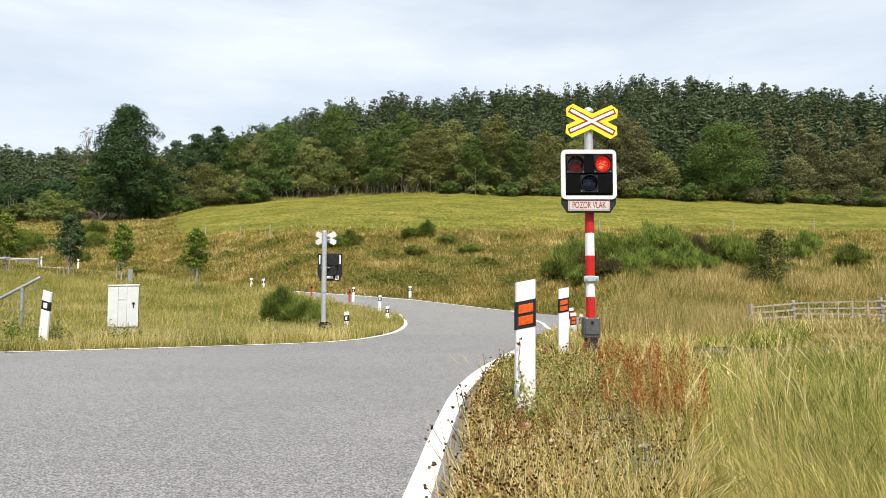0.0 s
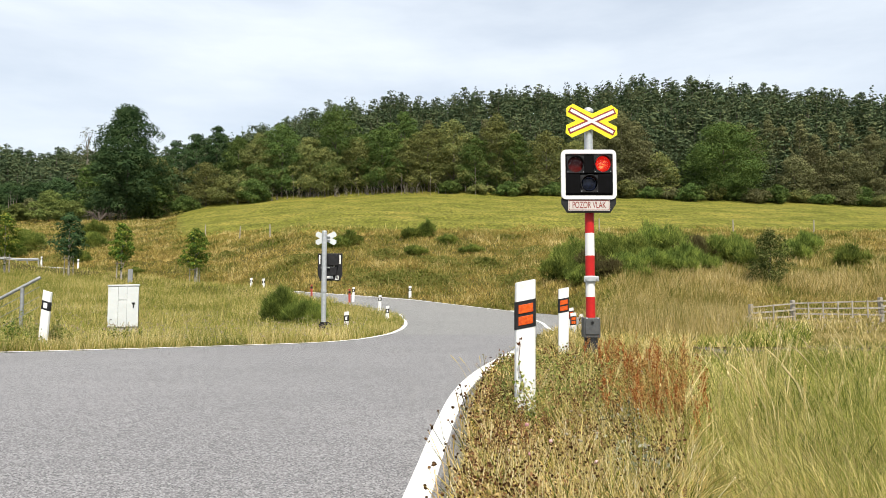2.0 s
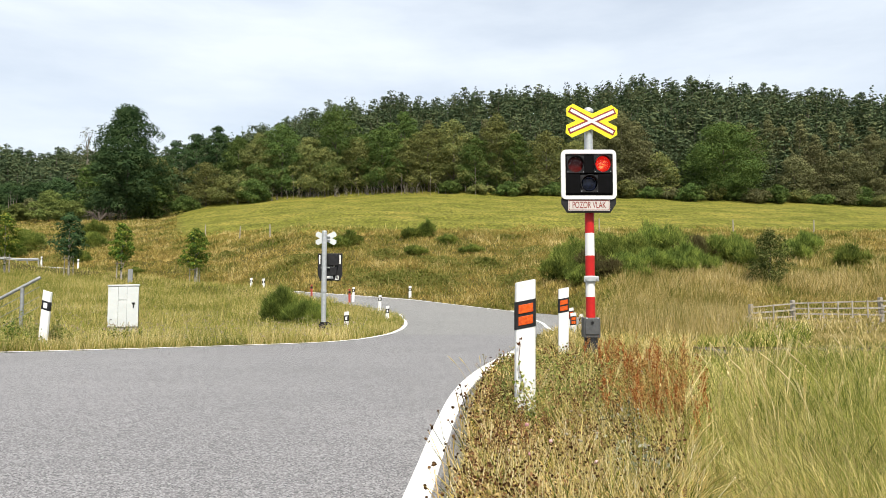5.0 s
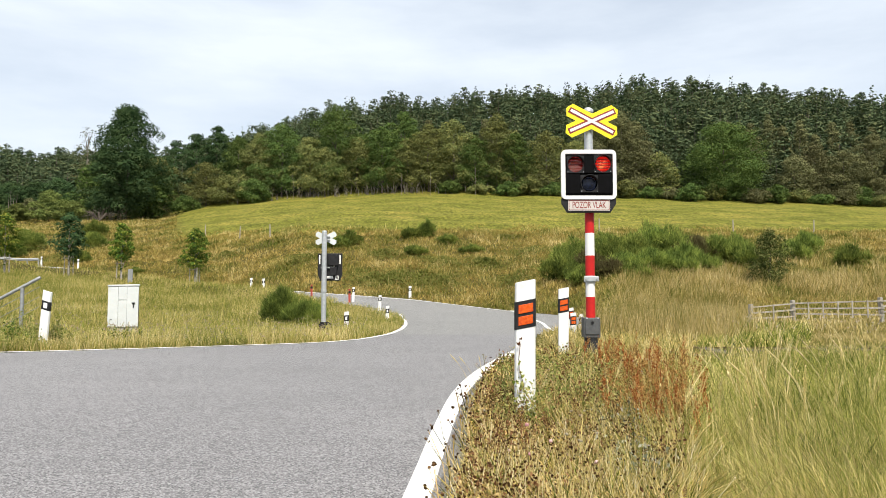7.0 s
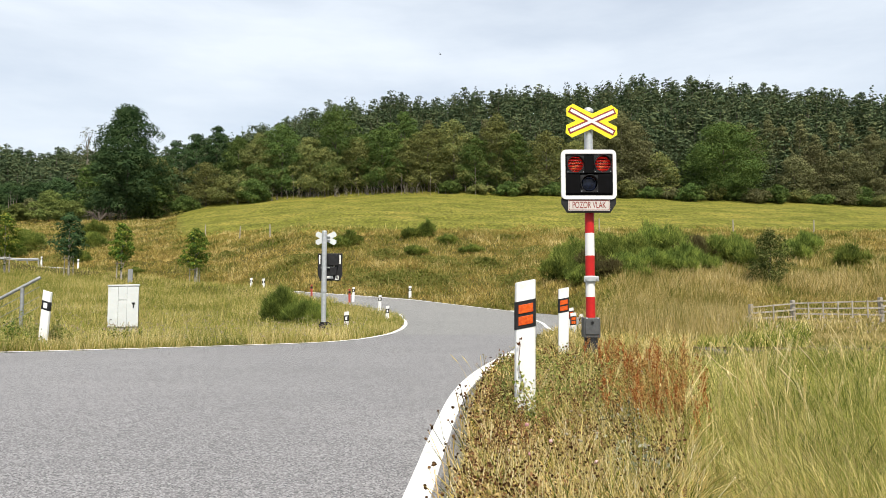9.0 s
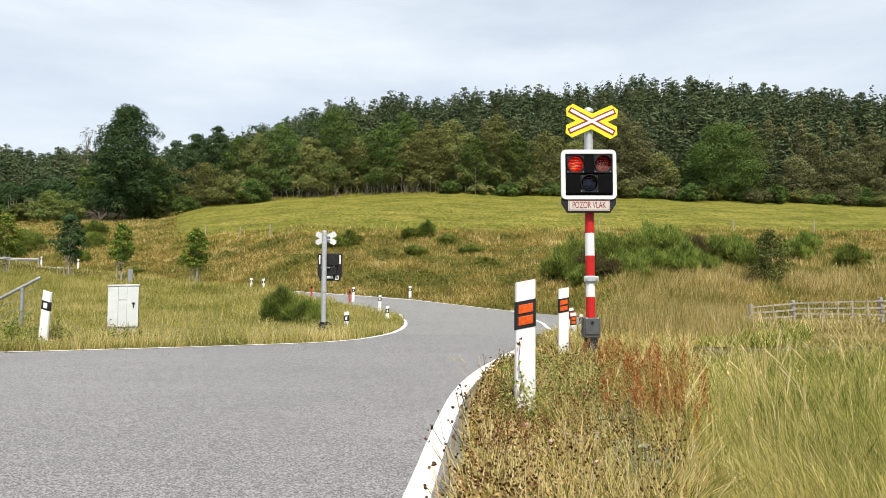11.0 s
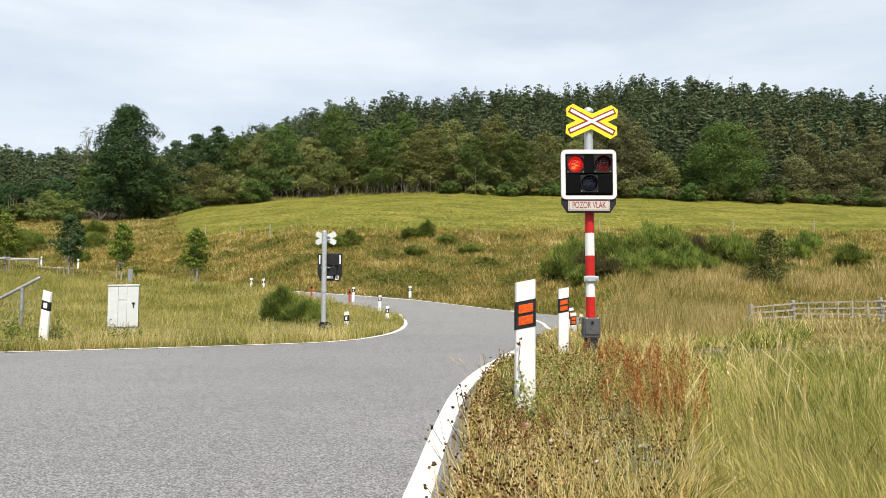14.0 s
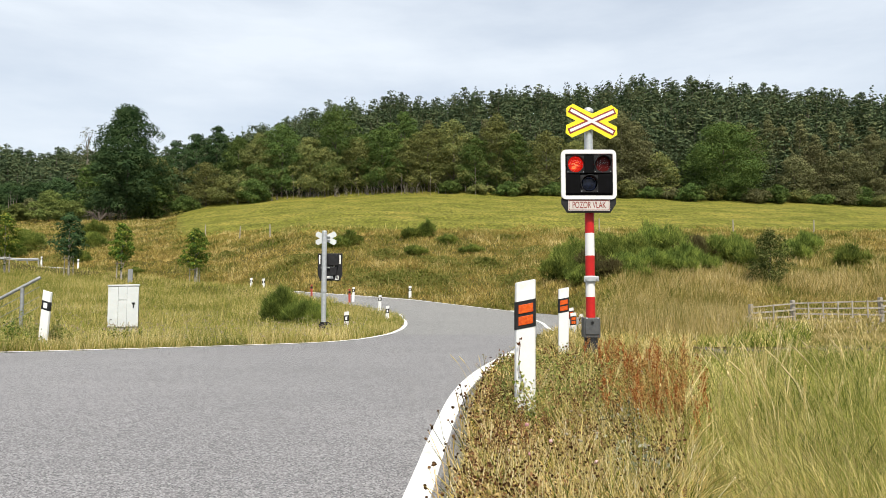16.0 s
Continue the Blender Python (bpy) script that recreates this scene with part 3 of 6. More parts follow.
def build_roads():
    # near carriageway: one flat sheet from behind the camera to the crossing
    ds = np.linspace(-6, 17, 60)
    xs, dl = curve_points(LEFT_X, LEFT_D, 60)
    bm = bmesh.new()
    rim = [(float(verge_x(d)) + 0.09, float(d)) for d in ds] + [(float(a), float(b)) for a, b in zip(xs[::-1], dl[::-1])] + [(-60, -6)]
    bm.faces.new([bm.verts.new((x, y, 0.03)) for x, y in rim])
    bmesh.ops.triangulate(bm, faces=bm.faces)
    ob = link_bm("road", bm, ASPHALT)
    tagged(ob, "grey coarse asphalt road with white edge lines", "road", kind="structure")
    # carriageway beyond the crossing, swinging away up the valley
    n, m = 90, 14
    t = np.linspace(0, 1, n)
    bb = np.linspace(0.30, -0.61, n)
    fx, fd = far_edge(bb)
    # near side of the road: the corner kerb line, then a lane and a half inside the far edge
    cx = np.interp(t, [0, 0.12, 0.25, 0.34, 0.46, 0.56, 0.66, 1], [8.0, 4.6, 2.1, -1.25, -1.14, -2.0, -5.5, 0])
    cd = np.interp(t, [0, 0.12, 0.25, 0.34, 0.46, 0.56, 0.66, 1], [22, 19.5, 16.95, 16.95, 22.4, 30.5, 36.5, 0])
    back = smooth((t - 0.62) / 0.06)
    ix, id_ = bb * (fd - 5.5), fd - 5.5
    nx_, nd_ = cx * (1 - back) + ix * back, cd * (1 - back) + id_ * back
    s = np.linspace(0, 1, m)[None, :]
    X, D = nx_[:, None] * (1 - s) + fx[:, None] * s, nd_[:, None] * (1 - s) + fd[:, None] * s
    Z = land(X, D) + 0.0312
    v = np.stack([X.ravel(), D.ravel(), Z.ravel()], 1)
    i = np.arange(n - 1)[:, None] * m
    j = np.arange(m - 1)[None, :]
    f = np.stack([i + j, i + j + 1, i + m + j + 1, i + m + j], -1).reshape(-1, 4)
    me = raw_mesh("road", v, f, ASPHALT_SMOOTH)
    if me.polygons[20].normal.z < 0:
        me.flip_normals()
    tagged(new("road", me), "smooth grey asphalt road curving away behind the crossing", "road", kind="structure")
    # white edge lines
    d1 = np.linspace(-6, 13, 70)
    w1 = np.interp(d1, [0, 4, 10, 14], [0.125, 0.125, 0.16, 0.13])
    ln = ribbon("edge_line", np.array(verge_x(d1)), d1, w1, 0.035, WHITE_LINE)
    tagged(ln, "broad white painted road edge line, slightly worn", "road marking", kind="structure")
    lx, ld = curve_points(LEFT_X[1:] + [-1.12, -1.14, -1.35, -1.8], LEFT_D[1:] + [19.6, 22.4, 26, 30.5], 130)
    ln = ribbon("edge_line", lx, ld, 0.11, 0.04, WHITE_LINE)
    tagged(ln, "white painted edge line round the grass corner", "road marking", kind="structure")
    ex, ed = far_edge(np.linspace(0.12, -0.61, 90))
    ln = ribbon("edge_line", ex, ed - 0.15, 0.15, 0.045, WHITE_LINE)
    tagged(ln, "thin white painted line on the far road edge", "road marking", kind="structure")
    kx, kd = curve_points([3.0, 3.45, 3.2, 2.9, 2.75], [31, 27.2, 23, 20.2, 17.2], 40)
    ln = ribbon("edge_line", kx, kd, 0.11, 0.045, WHITE_LINE)
    tagged(ln, "white painted edge line on the side road corner", "road marking", kind="structure")
    # gravel shoulder under the verge plants
    gx = np.linspace(-6, 12, 60)
    sh = ribbon("verge_shoulder", np.array(verge_x(gx)) + 0.2, gx, 0.24, 0.012, GRAVEL)
    tagged(sh, "strip of grey grit between road and plants", "shoulder", kind="structure")
    # joint in the surface where the track crosses
    jx = np.linspace(-1.9, 1.4, 20)
    jo = ribbon("surface_joint", jx, 13.25 + jx * 0.02, 0.03, 0.034, ASPHALT_SMOOTH)
    tagged(jo, "dark joint in the asphalt at the crossing", "road joint", kind="structure")


build_ground()
build_roads()

# ---- crossing signals ----


def saltire(hw, hh, w, cx, cz, point=0.0):
    """Outline of a slanting cross of two arms with cut ends."""
    a = math.atan2(hh, hw)
    ln = math.hypot(hw, hh)
    arms = []
    for s in (1, -1):
        ux, uz = math.cos(a), s * math.sin(a)
        nx, nz = -uz, ux
        pts = [(-ln, -w / 2), (ln, -w / 2), (ln + point, 0), (ln, w / 2), (-ln, w / 2), (-ln - point, 0)]
        arms.append([(cx + ux * p + nx * q, cz + uz * p + nz * q) for p, q in pts])
    return arms


def lettering(text, size, m, mat, parent, name="lettering"):
    cu = bpy.data.curves.new(name, "FONT")
    cu.body, cu.size, cu.align_x, cu.align_y = text, size, "CENTER", "CENTER"
    cu.extrude, cu.offset = 0.0008, 0.0009
    tmp = bpy.data.objects.new("text", cu)
    scene.collection.objects.link(tmp)
    me = bpy.data.meshes.new_from_object(tmp.evaluated_get(bpy.context.evaluated_depsgraph_get()))
    bpy.data.objects.remove(tmp)
    me.materials.clear()
    me.materials.append(mat)
    ob = new(name, me)
    ob.matrix_basis = m
    ob.parent = parent
    return ob


def lamp_panel(cx, cz, s, r, y0):
    """A square panel with a round hole and a short hood round the upper half of it."""
    sides = 32
    sq = []
    for k in range(sides):
        a = 2 * math.pi * k / sides
        c, q = math.cos(a), math.sin(a)
        f = (s / 2) / max(abs(c), abs(q))
        sq.append((cx + c * f, cz + q * f))
    ci = [(cx + r * math.cos(2 * math.pi * k / sides), cz + r * math.sin(2 * math.pi * k / sides)) for k in range(sides)]
    return ring_prism(sq, ci, y0, y0 + 0.012)


def hood(cx, cz, r, y0, depth):
    bm = bmesh.new()
    n = 22
    rows = []
    for rr in (r, r + 0.008):
        for front in (0, 1):
            row = []
            for k in range(n + 1):
                a = radians(-35 + 250 * k / n)
                reach = depth * (0.35 + 0.65 * max(0.0, math.sin(a)) ** 0.7) if front else 0
                row.append(bm.verts.new((cx + rr * math.cos(a), y0 - reach, cz + rr * math.sin(a))))
            rows.append(row)
    i0, i1, o0, o1 = rows
    for a, b in ((i0, i1), (i1, o1), (o1, o0)):
        for k in range(n):
            bm.faces.new((a[k], a[k + 1], b[k + 1], b[k]))
    bmesh.ops.recalc_face_normals(bm, faces=bm.faces)
    return bm


ADDED_SLATS = {}


def front_signal(p):
    sig = empty("crossing_signal", pose(p.x, p.y, p.z), "red and white striped crossing signal with yellow cross and red lamps", "crossing signal")
    part("foundation", box(0, 0, 0.03, 0.42, 0.42, 0.12, 0.02), CONCRETE, sig, "low concrete foundation block")
    base = part("base_box", box(0, 0, 0.5, 0.225, 0.2, 0.27, 0.014), CAST_GREY, sig, "grey cast metal terminal box at the foot")
    part("cover_plate", box(0, -0.106, 0.51, 0.19, 0.016, 0.2, 0.006), CAST_GREY, base)
    part("lock", tube([(0, -0.112, 0.57), (0, -0.13, 0.57)], 0.018, 12), BLACK_PLASTIC, base, "round black lock")
    for sx in (-0.075, 0.075):
        part("bolt", tube([(sx, -0.112, 0.63), (sx, -0.124, 0.63)], 0.011, 8), ZINC, base)
    part("base_collar", tube([(0, 0, 0.05), (0, 0, 0.09), (0, 0, 0.12), (0, 0, 0.37)], [0.15, 0.15, 0.1, 0.09], 20), BLACK_PLASTIC, sig, "dark socket under the terminal box")
    zs = [(0.62, 0.915, RED_PAINT), (0.915, 1.2, WHITE_PAINT), (1.2, 1.48, RED_PAINT), (1.48, 1.79, WHITE_PAINT), (1.79, 2.12, RED_PAINT)]
    part("pole", tube([(0, 0, 0.3), (0, 0, 3.5)], 0.059, 24), ZINC, sig, "galvanised steel pole")
    for a, b, mt in zs:
        part("stripe", tube([(0, 0, a), (0, 0, b)], 0.0635, 24), mt, sig, "red painted band" if mt is RED_PAINT else "white painted band")
    part("pole_cap", tube([(0, 0, 3.47), (0, 0, 3.51), (0, 0, 3.535)], [0.072, 0.072, 0.04], 20), ZINC, sig, "zinc pole cap")
    clamp = part("clamp", tube([(0, 0, 1.115), (0, 0, 1.205)], 0.078, 24), ZINC, sig, "zinc pole clamp")
    part("clamp_ear", box(0, -0.078, 1.16, 0.2, 0.02, 0.07, 0.006), ZINC, clamp)
    for sx in (-0.07, 0.075):
        part("bolt", tube([(sx, -0.085, 1.16), (sx, -0.105, 1.16)], 0.014, 6), ZINC, clamp)
    # the cross
    y = -0.10
    bm = bmesh.new()
    for k, arm in enumerate(saltire(0.305, 0.15, 0.19, 0.03, 3.325, 0.055)):
        prism(arm, y + 0.002 * k, y + 0.014 + 0.002 * k, 0, bm)
    cross = part("cross", bm, YELLOW_FILM, sig, "fluorescent yellow warning cross board")
    bm = bmesh.new()
    for k, arm in enumerate(saltire(0.314, 0.154, 0.082, 0.03, 3.325)):
        prism(arm, y - 0.004 + 0.0008 * k, y - 0.001, 0, bm)
    part("red_edge", bm, RED_BORDER, cross, "red edging")
    bm = bmesh.new()
    for k, arm in enumerate(saltire(0.294, 0.145, 0.038, 0.03, 3.325)):
        prism(arm, y - 0.008 + 0.0008 * k, y - 0.0055, 0, bm)
    part("white_bar", bm, WHITE_PAINT, cross, "white reflective bars")
    for zz in (3.26, 3.39):
        part("bracket", box(0.0, -0.045, zz, 0.16, 0.09, 0.03, 0.004), ZINC, cross)
    cross.matrix_basis = Matrix.Translation((0.03, 0, 3.325)) @ pose(0, 0, 0, 0, 2.2, 0) @ Matrix.Translation((-0.03, 0, -3.325))
    # head
    hz, hx = 2.605, -0.035
    yf = -0.16
    head = part("signal_head", box(hx, yf + 0.115, hz - 0.02, 0.70, 0.15, 0.64, 0.01), BLACK_PLASTIC, sig, "black lamp housing")
    outer, inner = rounded_rect(0.775, 0.70, 0.07, hx, hz), rounded_rect(0.668, 0.592, 0.012, hx + 0.004, hz - 0.002)
    fr = part("frame", ring_prism(outer, inner, yf - 0.02, yf + 0.03), WHITE_PAINT, head, "white rounded frame")
    # black board behind the panels, with room for the added lamp slats
    part("face_board", prism(rounded_rect(0.66, 0.58, 0.012, hx, hz), yf + 0.034, yf + 0.037), BLACK_FACE, head, "black face board")
    ly = yf - 0.012
    s = 0.245
    lamps = [("left", hx - 0.186, hz + 0.145), ("right", hx + 0.2, hz + 0.15), ("low", hx + 0.005, hz - 0.128)]
    for key, cx, cz in lamps:
        pan = part("lamp_panel", lamp_panel(cx, cz, s, 0.112, ly), DARK_GREY, head, "dark grey square lamp panel")
        part("hood", hood(cx, cz, 0.112, ly, 0.075), BLACK_PLASTIC, pan, "short black hood")
        for sx in (-1, 1):
            part("screw", tube([(cx + sx * 0.108, ly + 0.002, cz - 0.108), (cx + sx * 0.108, ly - 0.004, cz - 0.108)], 0.006, 6), ZINC, pan)
        if key == "low":
            part("lens", disc(cx, ly + 0.014, cz, 0.113, 0.004, 28, dome=0.02), DARK_LENS, pan, "dark blue unlit lens")
            bm = bmesh.new()
            for k in range(3):
                a0 = [(cx + (0.035 + 0.026 * k) * math.cos(2 * math.pi * q / 28), cz + (0.035 + 0.026 * k) * math.sin(2 * math.pi * q / 28)) for q in range(28)]
                a1 = [(cx + (0.04 + 0.026 * k) * math.cos(2 * math.pi * q / 28), cz + (0.04 + 0.026 * k) * math.sin(2 * math.pi * q / 28)) for q in range(28)]
                merge(bm, ring_prism(a1, a0, ly - 0.008 + 0.005 * k, ly + 0.012))
            part("lens_ring", bm, DARK_LENS, pan)
            continue
        lamp = part("lamp", disc(cx, yf + 0.028, cz, 0.118, 0.003, 28), RED_GLOW, head, "glowing red lamp")
        part("bulb", disc(cx - 0.004, yf + 0.0265, cz - 0.012, 0.084, 0.001, 24), WARM_GLOW, lamp, "brighter middle of the lit bulb")
        for k, (ox, oz, rw, rh, turn) in enumerate(((-0.012, -0.042, 0.05, 0.03, 12), (0.018, -0.004, 0.05, 0.012, -20), (-0.03, 0.012, 0.03, 0.01, 25), (0.03, 0.035, 0.03, 0.008, 10))):
            fl = [(rw * math.cos(a) * (1 + 0.2 * math.sin(3 * a + k)), rh * math.sin(a)) for a in (2 * math.pi * q / 14 for q in range(14))]
            co, si = math.cos(radians(turn)), math.sin(radians(turn))
            part("bulb", prism([(cx + ox + u * co - w_ * si, cz + oz + u * si + w_ * co) for u, w_ in fl], yf + 0.0245, yf + 0.0255), BRIGHT_GLOW, lamp, "bright streak in the lit bulb")
            fl = [(u * 0.62, w_ * 0.6) for u, w_ in fl]
            part("bulb", prism([(cx + ox - 0.006 + u * co - w_ * si, cz + oz + u * si + w_ * co) for u, w_ in fl], yf + 0.0235, yf + 0.0243), HOT_GLOW, lamp, "orange hot spot in the lit bulb")
        # added slats coloured like the unlit lens; their turning stands in for switching
        slats = []
        for k in range(-5, 6):
            half = math.sqrt(0.121 ** 2 - (k * 0.0215) ** 2)
            sl = part("slat", box(0, 0, 0, half * 2, 0.0014, 0.0222), RED_OFF, head, "added dark red slat that hides the lamp when off")
            sl.matrix_basis = pose(cx, yf + 0.008, cz + k * 0.0215)
            slats.append((sl, cx, yf + 0.008, cz + k * 0.0215))
        part("lens_cover", disc(cx, ly + 0.004, cz, 0.111, 0.002, 28, dome=0.02), LENS_GLASS, pan, "clear lens cover").visible_shadow = False
        ADDED_SLATS[key] = slats
    # plain black covers between the lamps
    z_low, z_up = lamps[2][2], lamps[0][2]
    for cx, cz, w, h in ((hx + 0.008, z_up, 0.13, 0.245), (hx - 0.222, z_low, 0.2, 0.275), (hx + 0.23, z_low, 0.2, 0.275)):
        part("face_panel", box(cx, ly + 0.008, cz, w, 0.012, h, 0.002), BLACK_FACE, head, "plain black cover panel")
    # sign under the head
    zt = 2.255
    out = [(hx - 0.385, zt + 0.02), (hx + 0.385, zt + 0.02), (hx + 0.385, zt - 0.06), (hx + 0.305, zt - 0.185), (hx - 0.305, zt - 0.185), (hx - 0.385, zt - 0.06)]
    sb = part("sign_backing", prism(out, yf + 0.004, yf + 0.05, 0.008), BLACK_PLASTIC, sig, "black backing under the head")
    sx, sz = hx - 0.0, zt - 0.083
    pl = part("sign_plate", prism(rounded_rect(0.585, 0.152, 0.008, sx, sz), yf - 0.004, yf + 0.002), SIGN_WHITE, sb, "white sign plate with red writing")
    part("sign_border", ring_prism(rounded_rect(0.57, 0.138, 0.006, sx, sz), rounded_rect(0.554, 0.122, 0.004, sx, sz), yf - 0.0065, yf - 0.0045), RED_BORDER, pl, "thin red border")
    lettering("POZOR VLAK", 0.13, Matrix.Translation((sx, yf - 0.0065, sz)) @ pose(0, 0, 0, 90, 0, 0) @ Matrix.Diagonal((0.6, 1, 1, 1)), RED_BORDER, pl)
    part("cable", tube([(hx - 0.36, yf, hz + 0.0), (hx - 0.43, yf + 0.03, hz - 0.06)], 0.006, 6), DARK_GREY, head)
    head.matrix_basis = sb.matrix_basis = Matrix.Translation((hx, 0, hz - 0.03)) @ Matrix.Diagonal((0.965, 1, 0.97, 1)) @ Matrix.Translation((-hx, 0, -hz))
    return sig


def rear_signal(p):
    sig = empty("crossing_signal", pose(p.x, p.y, p.z), "galvanised level crossing signal seen from its black back", "crossing signal")
    part("pole", tube([(0, 0, 0.1), (0, 0, 2.50)], 0.062, 20), ZINC, sig)
    part("pole_cap", tube([(0, 0, 2.49), (0, 0, 2.52)], [0.068, 0.05], 16), ZINC, sig)
    base = part("base_socket", tube([(0, 0, 0.06), (0, 0, 0.1), (0, 0, 0.3)], [0.13, 0.085, 0.085], 16), BLACK_PLASTIC, sig, "black socket at the foot")
    for k in range(4):
        a = math.pi / 4 + k * math.pi / 2
        part("bolt", tube([(0.12 * math.cos(a), 0.12 * math.sin(a), 0.05), (0.12 * math.cos(a), 0.12 * math.sin(a), 0.26)], 0.022, 8), BLACK_PLASTIC, base)
    part("foundation", box(0, 0, -0.02, 0.4, 0.4, 0.14, 0.02), CONCRETE, sig)
    part("clamp", tube([(0, 0, 1.02), (0, 0, 1.09)], 0.075, 16), ZINC, sig)
    bm = bmesh.new()
    for k, arm in enumerate(saltire(0.225, 0.11, 0.13, 0.025, 2.34, 0.03)):
        prism(arm, 0.075 + 0.002 * k, 0.09 + 0.002 * k, 0, bm)
    cr = part("cross", bm, CABINET_GREY, sig, "pale grey back of the warning cross")
    part("bracket", box(0.03, 0.05, 2.30, 0.2, 0.07, 0.035, 0.004), ZINC, cr)
    part("bracket", box(0.03, 0.05, 2.38, 0.2, 0.07, 0.035, 0.004), ZINC, cr)
    out = [(-0.17, 1.97), (0.42, 1.97), (0.42, 1.45), (0.36, 1.30), (-0.12, 1.30), (-0.17, 1.45)]
    head = part("signal_head", prism(out, 0.09, 0.20, 0.012), BLACK_PLASTIC, sig, "black back of the lamp housing")
    part("back_box", box(0.22, 0.05, 1.80, 0.24, 0.1, 0.26, 0.012), DARK_GREY, head, "dark lamp box")
    part("back_box", box(0.22, 0.055, 1.53, 0.16, 0.09, 0.2, 0.012), DARK_GREY, head, "dark lamp box")
    for x, z, h in ((-0.125, 1.82, 0.22), (0.375, 1.82, 0.22), (0.23, 1.56, 0.24)):
        part("reflective_strip", box(x, 0.084, z, 0.035, 0.006, h, 0.001), WHITE_PAINT, head, "white strip")
    part("label_plate", box(0.3, 0.08, 1.375, 0.085, 0.006, 0.1, 0.001), WHITE_PAINT, head, "white plate with a letter")
    lettering("B", 0.1, Matrix.Translation((0.3, 0.0755, 1.375)) @ pose(0, 0, 0, 90, 0, 0), BLACK_PLASTIC, head)
    part("label_plate", box(0.13, 0.08, 1.385, 0.15, 0.006, 0.06, 0.001), WHITE_PAINT, head, "small white plate")
    part("bracket", box(0.06, 0.06, 1.62, 0.3, 0.06, 0.035, 0.004), STEEL_GREY, head)
    part("bracket", box(0.06, 0.06, 1.36, 0.26, 0.06, 0.03, 0.004), STEEL_GREY, head)
    part("cable", tube([(0.1, 0.0, 0.05), (0.17, -0.03, 0.1), (0.16, 0.0, 0.26), (0.07, 0, 0.3)], 0.015, 8), BLACK_PLASTIC, sig, "black cable loop at the foot")
    return sig


# ---- roadside posts ----


def guide_post(p, height, width, orange, label, lean=0.0, tip=0.03, band_z=None, turn=0.0, group="road guide posts"):
    """A flat plastic post with a slanting top, a slanting black band and reflectors."""
    g = empty("guide_post", pose(p.x, p.y, p.z - 0.05, 0, lean, turn), label, "guide post", group)
    w, dp = width / 2, width * 0.4
    h = height + 0.05
    bm = bmesh.new()
    sec = [(-w, 0.0), (-w * 0.86, -dp * 0.5), (w * 0.86, -dp * 0.5), (w, 0.0), (w * 0.86, dp * 0.5), (-w * 0.86, dp * 0.5)]
    lo = [bm.verts.new((x, y, 0)) for x, y in sec]
    hi = [bm.verts.new((x, y, h - tip * 0.5 + tip * (x / width + 0.0) - (0.35 * tip if abs(x) > w * 0.95 else 0))) for x, y in sec]
    n = len(sec)
    for k in range(n):
        bm.faces.new((lo[k], lo[(k + 1) % n], hi[(k + 1) % n], hi[k]))
    bm.faces.new(lo[::-1])
    bm.faces.new(hi)
    bmesh.ops.recalc_face_normals(bm, faces=bm.faces)
    bmesh.ops.bevel(bm, geom=list(bm.edges), offset=0.004, segments=1, affect="EDGES")
    part("body", bm, WHITE_PLASTIC, g, "white plastic body")
    bh = 0.19 if orange else 0.16
    z0 = h - 0.15 - bh if band_z is None else band_z
    e = 0.0025
    bm = bmesh.new()
    ring = [(-w - e, 0), (-w * 0.86, -dp * 0.5 - e), (w * 0.86, -dp * 0.5 - e), (w + e, 0), (w * 0.86, dp * 0.5 + e), (-w * 0.86, dp * 0.5 + e)]
    a = [bm.verts.new((x, y, z0 + tip * x / width)) for x, y in ring]
    b = [bm.verts.new((x, y, z0 + bh + tip * x / width)) for x, y in ring]
    for k in range(n):
        bm.faces.new((a[k], a[(k + 1) % n], b[(k + 1) % n], b[k]))
    bm.faces.new(a[::-1])
    bm.faces.new(b)
    bmesh.ops.recalc_face_normals(bm, faces=bm.faces)
    band = part("band", bm, BLACK_PLASTIC, g, "slanting black band")
    y = -dp * 0.5 - e
    if orange:
        for q in (0.055, 0.135):
            ww = width * 0.34
            o = [(x, z0 + q * bh / 0.19 + dz + tip * x / width) for x, dz in ((-ww, -0.03), (ww, -0.03), (ww, 0.03), (-ww, 0.03))]
            part("reflector", prism(o, y - 0.007, y - 0.001, 0.002), ORANGE_REFLECTOR, band, "orange reflector")
    else:
        o = [(x, z0 + bh * 0.5 + dz + tip * x / width) for x, dz in ((-width * 0.2, -0.045), (width * 0.2, -0.045), (width * 0.2, 0.045), (-width * 0.2, 0.045))]
        part("reflector", prism(o, y - 0.007, y - 0.001, 0.002), WHITE_REFLECTOR, band, "white reflector")
    return g


def marker_post(p, height):
    g = empty("marker_post", pose(p.x, p.y, p.z - 0.03), "thin red plastic marker post beside the road", "marker post", "red marker posts")
    part("body", box(0, 0, height / 2, 0.11, 0.04, height, 0.006), RED_DULL, g, "faded red body")
    part("band", box(0, -0.001, height * 0.78, 0.116, 0.046, 0.12, 0.004), BLACK_PLASTIC, g, "dark band")
    return g


